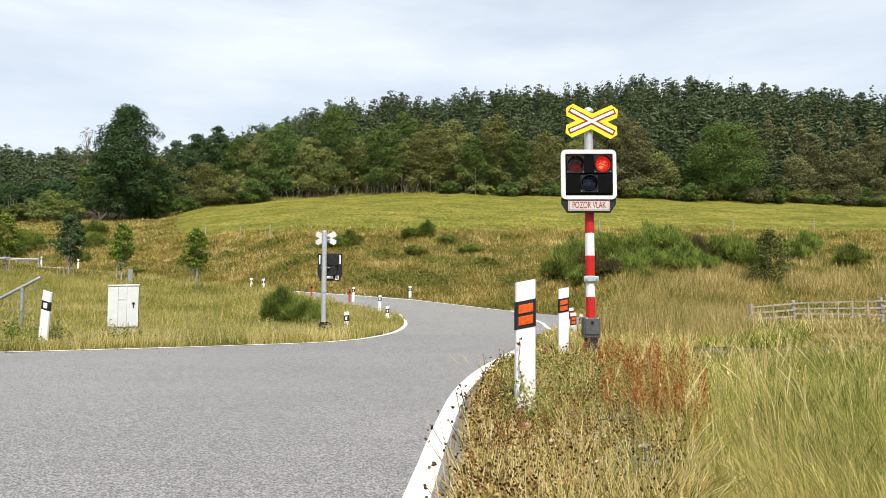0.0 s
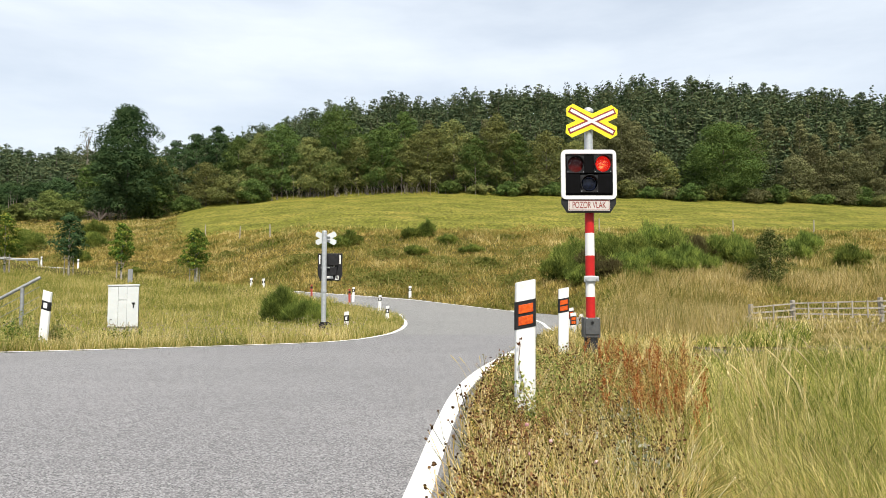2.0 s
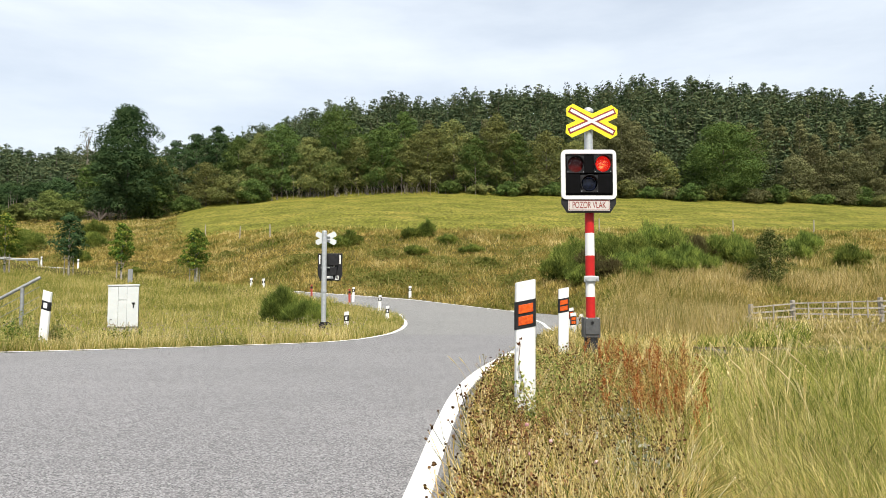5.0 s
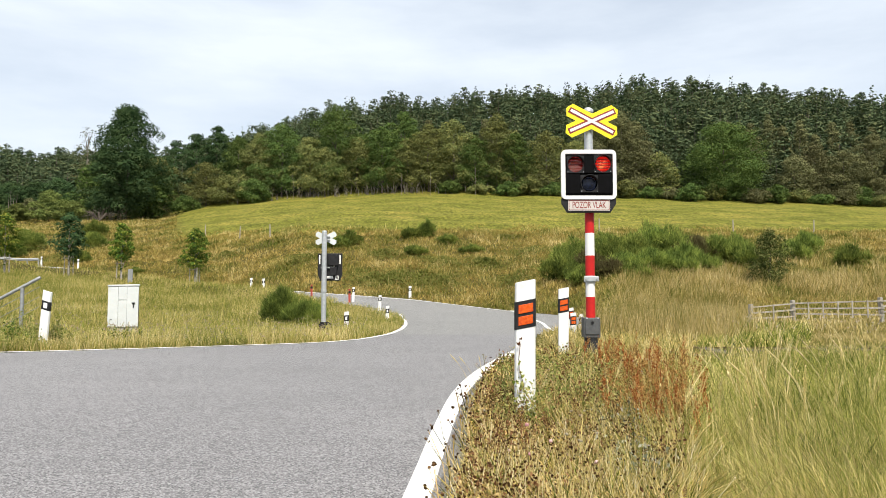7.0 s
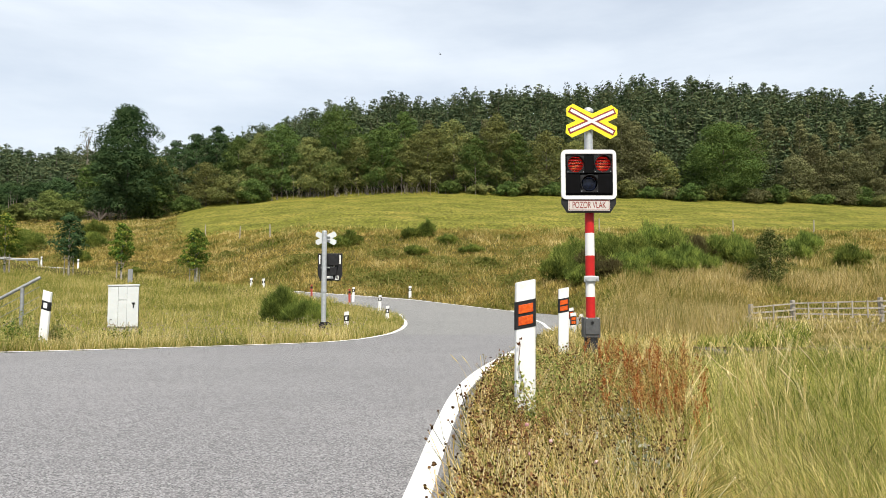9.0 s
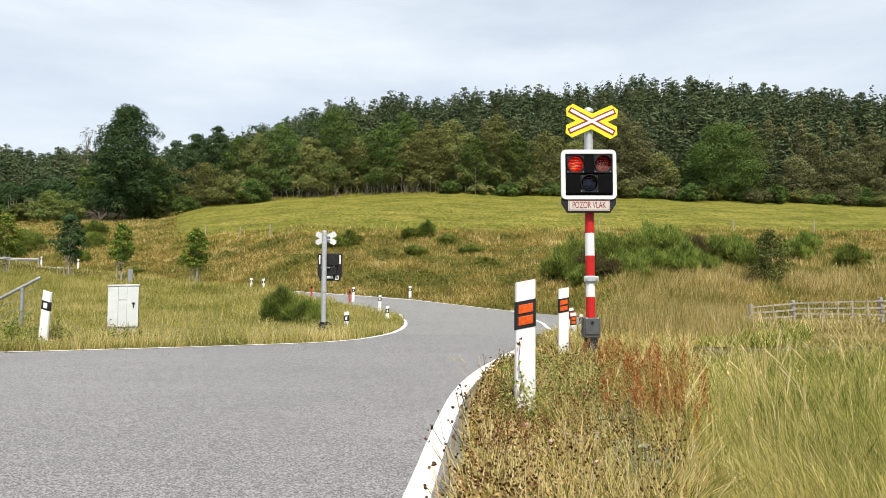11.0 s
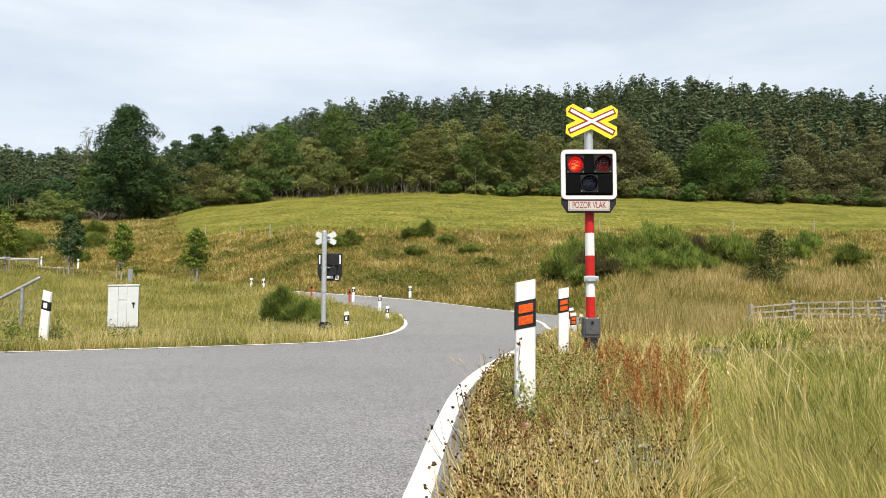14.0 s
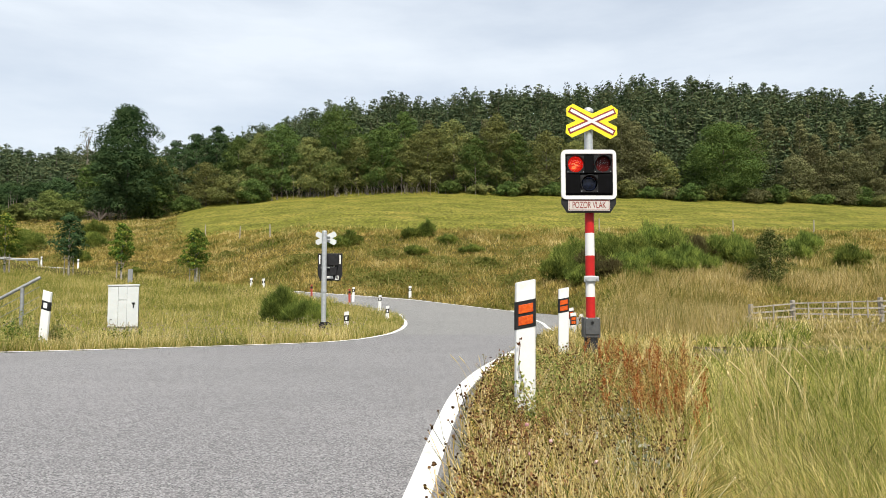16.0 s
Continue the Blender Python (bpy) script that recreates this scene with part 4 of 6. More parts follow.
def cabinet(p):
    c = empty("equipment_cabinet", pose(p.x, p.y, p.z, 0, 0, 21), "pale grey trackside equipment cabinet standing in grass", "cabinet")
    part("plinth", box(0, 0, 0.06, 0.74, 0.32, 0.2, 0.01), CONCRETE, c, "concrete plinth")
    part("body", box(0, 0, 0.70, 0.77, 0.36, 1.09, 0.01), STEEL_GREY, c, "grey carcass")
    roof = prism([(-0.40, 1.225), (0.40, 1.245), (0.40, 1.285), (-0.40, 1.262)], -0.21, 0.21, 0.006)
    part("roof", roof, CABINET_GREY, c, "slightly sloping lid")
    d1 = part("door", box(-0.258, -0.186, 0.70, 0.252, 0.018, 1.04, 0.005), CABINET_GREY, c, "narrow door")
    part("vent", box(-0.3, -0.197, 0.36, 0.06, 0.006, 0.02), DARK_GREY, d1)
    d2 = part("door", box(-0.018, -0.186, 0.515, 0.215, 0.018, 0.69, 0.005), CABINET_GREY, c, "lower door")
    part("door", box(-0.018, -0.186, 1.05, 0.215, 0.018, 0.345, 0.005), CABINET_GREY, c, "upper door")
    d3 = part("door", box(0.237, -0.186, 0.70, 0.287, 0.018, 1.04, 0.005), CABINET_GREY, c, "door with a black handle")
    hd = box(0.255, -0.205, 0.79, 0.085, 0.03, 0.03, 0.004)
    box(0.255, -0.205, 0.73, 0.026, 0.025, 0.12, 0.004, hd)
    part("handle", hd, BLACK_PLASTIC, d3, "black T-shaped handle")
    c.scale = (0.9, 0.95, 0.945)
    return c


def railing(p):
    r = empty("railing", pose(p.x, p.y, p.z), "galvanised sloping tube railing with wires", "railing")
    a, b = Vector((-3.0, 0.6, -0.52)), Vector((0.72, 0.0, 1.27))
    part("handrail", tube([a, b, b + Vector((0.012, 0, 0.004))], [0.032, 0.032, 0.02], 12), STEEL_GREY, r)
    for t in (0.905, 0.55):
        q = a.lerp(b, t)
        part("post", tube([(q.x, q.y, -0.35), (q.x, q.y, q.z - 0.02)], 0.034, 12), STEEL_GREY, r)
    for dz in (0.2, 0.42, 0.64):
        part("wire", tube([a - Vector((0, 0, dz * 0.9)), b - Vector((0, 0, dz * 0.85))], 0.006, 6), STEEL_GREY, r, "thin wire")
    return r


def guard_rail(b0, b1, d0, d1):
    p, q = spot(b0, d0), spot(b1, d1)
    r = empty("guard_rail", Matrix.Translation(p), "grey steel guard rail along the far road", "guard rail")
    v = q - p
    n = 6
    for k in range(n):
        s = p + v * (k / (n - 1))
        z = float(land(s.x, s.y)) - p.z
        part("post", box(s.x - p.x, s.y - p.y, z + 0.35, 0.12, 0.1, 0.9), STEEL_GREY, r)
    bm = bmesh.new()
    prof = [(0, 0.5), (-0.05, 0.56), (0, 0.62), (-0.05, 0.68), (0, 0.76)]
    rings = []
    for k in range(n):
        s = p + v * (k / (n - 1))
        z = float(land(s.x, s.y)) - p.z
        rings.append([bm.verts.new((s.x - p.x, s.y - p.y - 0.09 + o, z + h + 0.1)) for o, h in prof] + [bm.verts.new((s.x - p.x, s.y - p.y - 0.07, z + h + 0.1)) for o, h in prof[::-1]])
    for a, c in zip(rings, rings[1:]):
        for k in range(len(a)):
            bm.faces.new((a[k], a[(k + 1) % len(a)], c[(k + 1) % len(a)], c[k]))
    part("beam", bm, STEEL_GREY, r, "corrugated steel beam")
    return r


def field_fence():
    """Weathered plank fence on the slope: posts and three rails between them."""
    f = empty("plank_fence", pose(0, 0, 0), "weathered grey plank fence half hidden in tall grass", "fence")
    spots = [Vector((18.2, 24.6, 0)), Vector((15.1, 25.0, 0)), Vector((12.55, 26.0, 0)), Vector((10.8, 25.5, 0))]
    tops = [0.84, 0.76, 0.66, 0.52]
    rng = random.Random(4)
    for q, t in zip(spots, tops):
        z = float(land(q.x, q.y))
        part("post", box(0, 0, 0, 0.13, 0.12, t + 0.12 - z + 0.3, 0.015, None, Matrix.Translation((q.x, q.y, (t + 0.12 + z - 0.3) / 2)) @ pose(0, 0, 0, rng.uniform(-2, 2), rng.uniform(-3, 3), 20)), OLD_WOOD, f)
    for (q, t), (r, u) in zip(zip(spots, tops), zip(spots[1:], tops[1:])):
        for k, dz in enumerate((0.0, 0.24, 0.47)):
            a, b = Vector((q.x, q.y - 0.1, t - dz)), Vector((r.x, r.y - 0.1, u - dz * 0.8))
            m = (b - a)
            mid = (a + b) / 2
            rot = m.to_track_quat("X", "Z").to_matrix().to_4x4()
            part("rail", box(0, 0, 0, m.length + 0.1, 0.03, 0.055 if k else 0.045, 0.006, None, Matrix.Translation(mid) @ rot @ pose(0, 0, 0, 0, rng.uniform(-0.5, 0.5), 0)), OLD_WOOD, f)
        for s in (0.17, 0.34, 0.5, 0.67, 0.84) if q.x > 12.6 else (0.5,):
            a = Vector((q.x, q.y - 0.13, t)).lerp(Vector((r.x, r.y - 0.13, u)), s)
            part("upright", box(a.x, a.y, a.z - 0.26, 0.05, 0.022, 0.6, 0.004), OLD_WOOD, f)
    return f


def wire_fence():
    pts = [(-0.33, 78), (-0.282, 72), (-0.24, 68.5), (0.217, 65), (0.403, 65), (0.515, 65)]
    f = empty("fence_post", Matrix.Translation(spot(*pts[0])), "slim weathered wooden fence post at the field edge", "fence post", "field fence posts")
    part("post", tube([(0, 0, -0.3), (0.01, 0, 1.25)], [0.06, 0.05], 8), OLD_WOOD, f)
    for b, d in pts[1:]:
        copy_thing(f, Matrix.Translation(spot(b, d)) @ pose(0, 0, 0, random.uniform(-3, 3), random.uniform(-4, 4), 0))


def rail_track():
    """Two rusty rails sunk in the grass beside the crossing."""
    t = empty("railway_track", pose(0, 0, 0), "rusty railway rails sunk in dry grass", "railway track", "")
    for off in (0.0, 1.505):
        prof = [(-0.065, 0), (0.065, 0), (0.065, 0.015), (0.012, 0.03), (0.012, 0.11), (0.035, 0.12), (0.035, 0.15), (-0.035, 0.15), (-0.035, 0.12), (-0.012, 0.11), (-0.012, 0.03), (-0.065, 0.015)]
        a, b = Vector((2.3, 11.75 + off, -0.13)), Vector((34, 8.9 + off, -0.13))
        bm = bmesh.new()
        rows = [[bm.verts.new((q.x, q.y + o, q.z + h)) for o, h in prof] for q in (a, b)]
        for k in range(len(prof)):
            bm.faces.new((rows[0][k], rows[1][k], rows[1][(k + 1) % len(prof)], rows[0][(k + 1) % len(prof)]))
        bm.faces.new(rows[0])
        bm.faces.new(rows[1][::-1])
        bmesh.ops.recalc_face_normals(bm, faces=bm.faces)
        part("rail", bm, RUST, t)
    for k in range(22):
        x = 2.7 + k * 0.65
        y = 11.75 + 0.75 - (x - 2.3) * 0.09
        part("sleeper", box(x, y, -0.05, 0.24, 2.4, 0.12, 0.01), BARK, t, "dark wooden sleeper")
    return t


# ---- trees and bushes ----


def leaf_quads(rng, c, size, out=None, up=0.3):
    """Small bent leaf clumps (two triangles folded) at centres c."""
    n = len(c)
    nrm = rng.normal(size=(n, 3))
    if out is not None:
        nrm = nrm * 0.5 + out * 1.25
    nrm[:, 2] += up
    nrm /= np.linalg.norm(nrm, axis=1)[:, None]
    t = np.cross(nrm, rng.normal(size=(n, 3)))
    t /= np.linalg.norm(t, axis=1)[:, None]
    b = np.cross(nrm, t)
    s = (size * rng.uniform(0.6, 1.35, n))[:, None]
    v = np.stack([c - t * s, c - b * s * 0.55 + nrm * s * 0.2, c + t * s, c + b * s * 0.55 + nrm * s * 0.2], 1)
    k = (np.arange(n) * 4)[:, None]
    return v.reshape(-1, 3), np.concatenate([k + np.array([0, 1, 2]), k + np.array([0, 2, 3])])


def leaf_tris(rng, c, size, out, up=0.3):
    """Small pointed leaf clumps, one triangle each."""
    n = len(c)
    nrm = rng.normal(size=(n, 3)) * 0.5 + out * 1.25
    nrm[:, 2] += up
    nrm /= np.linalg.norm(nrm, axis=1)[:, None]
    t = np.cross(nrm, rng.normal(size=(n, 3)))
    t /= np.linalg.norm(t, axis=1)[:, None]
    b = np.cross(nrm, t)
    s = (size * rng.uniform(0.6, 1.35, n))[:, None]
    v = np.stack([c - t * s, c + t * s * 0.6 - b * s * 0.7, c + t * s * 0.6 + b * s * 0.7], 1)
    return v.reshape(-1, 3), np.arange(n * 3).reshape(-1, 3)


def crown_points(rng, n, lobes, fill=0.35, under=0.35):
    """Points on and just inside a cluster of lobes (centre, radii), fewer on their undersides."""
    w = np.array([r[0] * r[1] + r[1] * r[2] for _, r in lobes])
    pick = rng.choice(len(lobes), n, p=w / w.sum())
    d = rng.normal(size=(n, 3))
    flip = (d[:, 2] < 0) & (rng.uniform(0, 1, n) > under)
    d[flip, 2] *= -1
    d /= np.linalg.norm(d, axis=1)[:, None]
    c = np.array([l[0] for l in lobes])[pick]
    r = np.array([l[1] for l in lobes])[pick]
    rad = 1 - fill * rng.uniform(0, 1, n) ** 1.6
    rad *= 1 + 0.2 * np.sin(d[:, 0] * 7 + pick) * np.sin(d[:, 2] * 6 + pick * 1.7)
    return c + d * r * rad[:, None], d


def crown_mesh(name, rng, n, lobes, size, mat, fill=0.24):
    c, d = crown_points(rng, n * 2, lobes, fill)
    v, f = leaf_tris(rng, c, size * 0.8, d)
    return raw_mesh(name, v, f, mat)


def broadleaf(name, p, h, w, seed, mat, label, leaves=3200, size=0.34, trunk_h=0.18, bark=BARK, group="", low=False, limbs=6, taper=0.3, clusters=46):
    """A tree: trunk, limbs and a crown of many small leafy clusters set round an uneven outline."""
    rng = np.random.default_rng(seed)
    t = empty(name, Matrix.Translation(p), label, "tree" if name != "shrub" else "shrub", group)
    lobes = []
    swing, bulge = rng.uniform(0, 6.28), rng.uniform(0.1, 0.22)
    z_low = 0.03 if low else trunk_h
    for k in range(clusters):
        f = ((k + 0.5) / clusters) ** 0.9
        a = k * 2.4 + rng.uniform(-0.5, 0.5)
        out = math.sqrt(max(0.02, 1 - (2 * f - 0.72) ** 2 / 1.64)) if f > 0.36 else 1.0 - 0.22 * (1 - f / 0.36)
        out *= 1 - taper * 0.55 * max(0, f - 0.3) / 0.7
        out *= 1 + bulge * math.sin(3 * a + swing + 5 * f)
        r = w * rng.uniform(0.105, 0.175) * (1.1 - 0.3 * f)
        reach = max(0.0, w * 0.5 * out - r * 0.8) * (rng.uniform(0.82, 1.05) if k % 5 else rng.uniform(0.2, 0.6))
        z = h * (z_low + (0.97 - z_low) * f) - r * 0.6 * f + h * rng.uniform(-0.03, 0.03)
        lobes.append(((reach * math.cos(a), reach * math.sin(a), max(z, r * 0.5)), (r, r, r * rng.uniform(0.6, 0.85))))
    lobes.append(((0, 0, h * 0.5), (w * 0.26, w * 0.26, h * 0.36)))
    tr = h * 0.009 + 0.03
    bm = tube([(0, 0, -0.4), (0, 0, h * 0.12), (0.02 * h * rng.uniform(-1, 1), 0, h * 0.5), (0, 0, h * 0.85)], [tr * 1.5, tr, tr * 0.7, tr * 0.15], 8)
    for k in range(limbs):
        c = lobes[int(k * clusters / limbs)][0]
        z0 = max(h * 0.14, c[2] - h * 0.16)
        tube([(0, 0, z0), (c[0] * 0.5, c[1] * 0.5, (z0 + c[2]) * 0.52), c], [tr * 0.6, tr * 0.35, tr * 0.12], 6, bm)
    part("trunk", bm, bark, t)
    ob = new("crown", crown_mesh("crown", rng, leaves, lobes, size, mat))
    ob.parent = t
    return t


def conifer_arrays(rng, h, kind):
    """One spruce or fir: uneven tiers of flat, drooping sprays and a pointed leader."""
    lobes = []
    tiers = 10 if kind else 8
    base, spread = 0.16, h * (0.17 if kind else 0.19)
    for k in range(tiers):
        f = k / (tiers - 1)
        z = h * (base + (0.92 - base) * f)
        r = spread * (1 - 0.84 * f ** (1.05 if kind else 1.7)) * rng.uniform(0.85, 1.2)
        m = 5 if f < 0.7 else 3
        for j in range(m):
            a = j * 6.283 / m + k * 1.1 + rng.uniform(-0.4, 0.4)
            q = r * rng.uniform(0.45, 0.75)
            lobes.append(((q * math.cos(a), q * math.sin(a), z - 0.2 * q + rng.uniform(-0.3, 0.3)), (r * 0.6, r * 0.6, h * 0.028 + r * 0.14)))
    lobes.append(((0, 0, h * 0.92), (h * 0.026, h * 0.026, h * 0.08)))
    c, d = crown_points(rng, 500, lobes, 0.3, 0.5)
    return leaf_tris(rng, c, h * 0.033 * (1.15 - 0.4 * c[:, 2] / h), d, 0.4)


def pine_arrays(rng, h):
    """One pine: rounded cushions of needles crowded on the upper stem."""
    lobes = []
    n = 19
    for k in range(n):
        f = k / (n - 1)
        z = h * (0.2 + 0.73 * f)
        w = h * 0.088 * (1.1 - 0.45 * f) * rng.uniform(0.8, 1.25)
        a = k * 2.4 + rng.uniform(-0.6, 0.6)
        q = h * 0.125 * math.sqrt(max(0.0, 1 - f ** 2.0)) * rng.uniform(0.5, 1.1)
        lobes.append(((q * math.cos(a), q * math.sin(a), z), (w, w, w * 0.62)))
    c, d = crown_points(rng, 500, lobes, 0.3, 0.5)
    return leaf_tris(rng, c, h * 0.033 * (1.15 - 0.4 * c[:, 2] / h), d, 0.4)


def conifer_wood(name, rng, places, heights, label):
    """A wood of conifers in one mesh, with bare stems in another."""
    kinds = [conifer_arrays(rng, 20.0, k % 2 == 0) for k in range(6)] + [pine_arrays(rng, 20.0) for k in range(8)]
    V, F, n0 = [], [], 0
    S, SF, s0 = [], [], 0
    six = np.arange(5)
    for k, (p, h) in enumerate(zip(places, heights)):
        v, f = kinds[rng.integers(len(kinds))]
        a = rng.uniform(0, 2 * np.pi)
        sc = h / 20.0
        wx = sc * rng.uniform(1.1, 1.55)
        R = np.array([[math.cos(a) * wx, -math.sin(a) * wx, 0], [math.sin(a) * wx, math.cos(a) * wx, 0], [0, 0, sc]])
        V.append(v @ R.T + np.array(p))
        F.append(f + n0)
        n0 += len(v)
        r = 0.012 * h
        ring = np.stack([np.cos(six * 2 * np.pi / 5), np.sin(six * 2 * np.pi / 5), 0 * six], 1)
        S.append(np.concatenate([ring * r + np.array(p) - [0, 0, 0.5], ring * r * 0.35 + np.array(p) + [0, 0, h * 0.8]]))
        SF.append(np.stack([six, (six + 1) % 5, 5 + (six + 1) % 5, 5 + six], 1) + s0)
        s0 += 10
    stuff(name, raw_mesh(name, np.concatenate(V), np.concatenate(F), NEEDLE), label, "conifer wood")
    stuff("tree_stems", raw_mesh("tree_stems", np.concatenate(S), np.concatenate(SF), BARK), "brown conifer stems standing in the wood", "tree stems")


def broom(p, r, h, seed, group="broom bushes", n=1500, mat=None, tw=1.0, label="dark green broom bush with upright twigs on the bank"):
    """A broom bush: several rounded mounds bristling with fine upright twigs."""
    rng = np.random.default_rng(seed)
    t = empty("broom_bush", Matrix.Translation(p), label, "bush", group)
    k = max(5, int(r * 8))
    lobes = []
    for i in range(k):
        a, q = rng.uniform(0, 6.28), math.sqrt(rng.uniform(0, 1)) * 0.62 * r
        hi = h * rng.uniform(0.55, 0.9) * (1 - 0.35 * (q / r)) if i else h * 0.86
        if not i:
            q = 0.0
        lobes.append(((q * math.cos(a), q * math.sin(a), hi * 0.45), (r * rng.uniform(0.22, 0.42), r * rng.uniform(0.22, 0.42), hi * rng.uniform(0.4, 0.55))))
    c, d = crown_points(rng, n * 6, lobes, 0.3, 0.3)
    c[:, 2] = np.maximum(c[:, 2], -0.02)
    way = d * 0.5 + rng.normal(size=c.shape) * 0.36 + np.array([0, 0, 0.6])
    way /= np.linalg.norm(way, axis=1)[:, None]
    v, f = twigs(rng, c, way, (rng.uniform(0.09, 0.22, len(c)) + 0.32 * rng.uniform(0, 1, len(c)) ** 7) * min(1.3, 0.45 + 0.4 * h), rng.uniform(0.011, 0.023, len(c)) * tw)
    ob = new("foliage", raw_mesh("foliage", v, f, mat or BROOM_LEAF))
    ob.parent = t
    return t


def young_tree(p, h, w, seed, dark=False):
    t = broadleaf("young_tree", p, h, w * 1.22, seed, OAK_LEAF if dark else YOUNG_LEAF, "young roadside tree with round crown tied to stakes", 2600, 0.085, 0.32, PALE_BARK, "young roadside trees", limbs=5, taper=0.5)
    for k in range(2 + seed % 2):
        a = k * 2.2 + seed
        part("stake", tube([(0.35 * math.cos(a), 0.35 * math.sin(a), -0.2), (0.33 * math.cos(a), 0.33 * math.sin(a), h * 0.32)], 0.035, 8), OLD_WOOD, t, "wooden stake")
    part("cross_bar", box(0, -0.3, h * 0.28, 0.6, 0.03, 0.05), OLD_WOOD, t)
    return t


def build_trees():
    rng = np.random.default_rng(11)
    # conifer wood on the hill
    P, H = [], []
    for k in range(1250):
        b = rng.uniform(-0.72, 0.72)
        d = 178 + 132 * rng.uniform(0.0, 1) ** 0.8
        x = b * d
        if -0.36 < b < 0.2 and d < 188:
            continue
        P.append((x, d, float(land(x, d))))
        H.append(rng.uniform(9.5, 13.5) + (2.2 if rng.uniform() < 0.12 else 0) + 3.0 * float(smooth((b - 0.26) / 0.1)))
    for k in range(70):
        b, d = rng.uniform(0.18, 0.64), rng.uniform(174, 188)
        P.append((b * d, d, float(land(b * d, d))))
        H.append(rng.uniform(8, 12))
    conifer_wood("conifer_wood", rng, P, H, "dense dark green spruce and pine wood on the hill")
    # broadleaved trees along the wood's edge: bearing, distance, height, width
    edge = [(-0.535, 168, 10, 8), (-0.565, 172, 9, 9), (-0.60, 170, 9, 9), (-0.635, 172, 11, 9), (0.215, 178, 17, 10), (-0.40, 172, 15, 10), (-0.375, 190, 18, 6), (-0.345, 185, 19, 7), (-0.315, 186, 19.5, 7), (-0.285, 182, 16, 10), (-0.33, 172, 11, 10), (-0.255, 176, 16, 11),
            (-0.225, 174, 19, 12), (-0.185, 172, 15, 9), (-0.15, 175, 22, 14), (-0.165, 171, 12, 9), (-0.12, 173, 14, 10), (-0.085, 172, 17, 11), (-0.05, 172, 13, 10), (-0.055, 178, 20, 10), (-0.02, 172, 17, 10), (0.015, 173, 18, 11),
            (0.045, 172, 14, 9), (0.075, 174, 19, 11), (0.10, 172, 15, 9), (0.145, 174, 15, 12), (0.185, 173, 13, 11), (0.215, 175, 18, 10), (0.25, 174, 20, 12), (0.27, 172, 13, 10), (0.30, 172, 11, 9),
            (0.49, 173, 11, 10), (0.52, 174, 14, 9), (0.56, 173, 13, 11), (0.60, 174, 17, 10), (0.635, 173, 13, 10), (-0.30, 168, 7, 8), (-0.265, 168, 6, 7), (0.238, 181, 17, 10), (0.262, 182, 17, 10)]
    for k, (b, d, h, w) in enumerate(edge):
        mat = (LIME_LEAF, LIME_LEAF, GREEN_LEAF, LIME_LEAF, GREEN_LEAF)[k % 5]
        if b > 0.45 or 0.2 < b < 0.29:
            mat = LARCH_LEAF
        if b < -0.52 or (b < -0.28 and h > 17):
            mat = OAK_LEAF
        broadleaf("broadleaf_tree", spot(b, d), h, w * 1.32, 100 + k, mat, "broadleaved tree with full green crown at the wood's edge", int(2000 + 33 * h * w), 0.225, 0.08 if b < 0.03 else 0.03, BARK, "trees along the wood edge", b > 0.03 or b < -0.5)
    # tall brownish larches behind them
    for k, (b, d, h) in enumerate(((0.40, 192, 16), (0.43, 186, 17), (0.455, 193, 18), (0.475, 184, 17), (0.50, 190, 18), (0.52, 185, 15), (0.545, 191, 17), (0.57, 187, 18), (0.60, 190, 17), (0.63, 186, 16), (0.205, 189, 16), (0.235, 192, 17), (-0.02, 192, 15), (0.06, 195, 15))):
        broadleaf("larch_tree", spot(b, d), h, 7.5, 700 + k, LARCH_LEAF, "tall soft brownish green larch in the wood", 3800, 0.225, 0.12, BARK, "larches in the wood", False, 5, 0.8)
    broadleaf("oak_tree", spot(-0.441, 152), 25.2, 18.5, 7, OAK_LEAF, "tall dark green oak at the corner of the field", 25000, 0.25, 0.06, BARK, "", True, 8, 0.55, 90)
    broadleaf("oak_tree", spot(-0.485, 158), 13, 13, 8, GREEN_LEAF, "low broadleaved tree beside the tall dark oak", 5000, 0.28, 0.08, BARK, "", True)
    broadleaf("oak_tree", spot(-0.41, 156), 12, 12, 9, GREEN_LEAF, "green bushy tree beside the tall dark oak", 5000, 0.28, 0.08, BARK, "", True)
    broadleaf("oak_tree", spot(0.392, 171), 19.5, 22, 5, GREEN_LEAF, "broad round bright green oak before the conifers", 21000, 0.23, 0.04, BARK, "", True, 8, 0.2, 110)
    broadleaf("birch_tree", spot(-0.497, 163), 21.5, 8, 61, LARCH_LEAF, "thin sparse birch with pale twigs beside the oak", 700, 0.2, 0.3, STEM_BARK, "", False, 14)
    # hedge of shrubs under the trees
    hb = [0.09, 0.12, 0.155, 0.19, 0.225, 0.255, 0.285, 0.315, 0.345, 0.375, 0.405, 0.435, 0.465, 0.495, 0.525, 0.555, 0.585, 0.615, -0.545, -0.51, -0.36, 0.05, 0.01, -0.575, -0.61, -0.64]
    for k, b in enumerate(hb):
        broadleaf("shrub", spot(b, 168 + 1.5 * math.sin(k * 2.1)), 3.6 + 1.2 * math.sin(k * 1.7), 7.5, 300 + k, (GREEN_LEAF, LIME_LEAF, GREEN_LEAF, LARCH_LEAF)[k % 4], "dense green shrub at the field's upper edge", 2100, 0.24, 0.02, BARK, "hedge shrubs", True, 4, 0.3, 30)
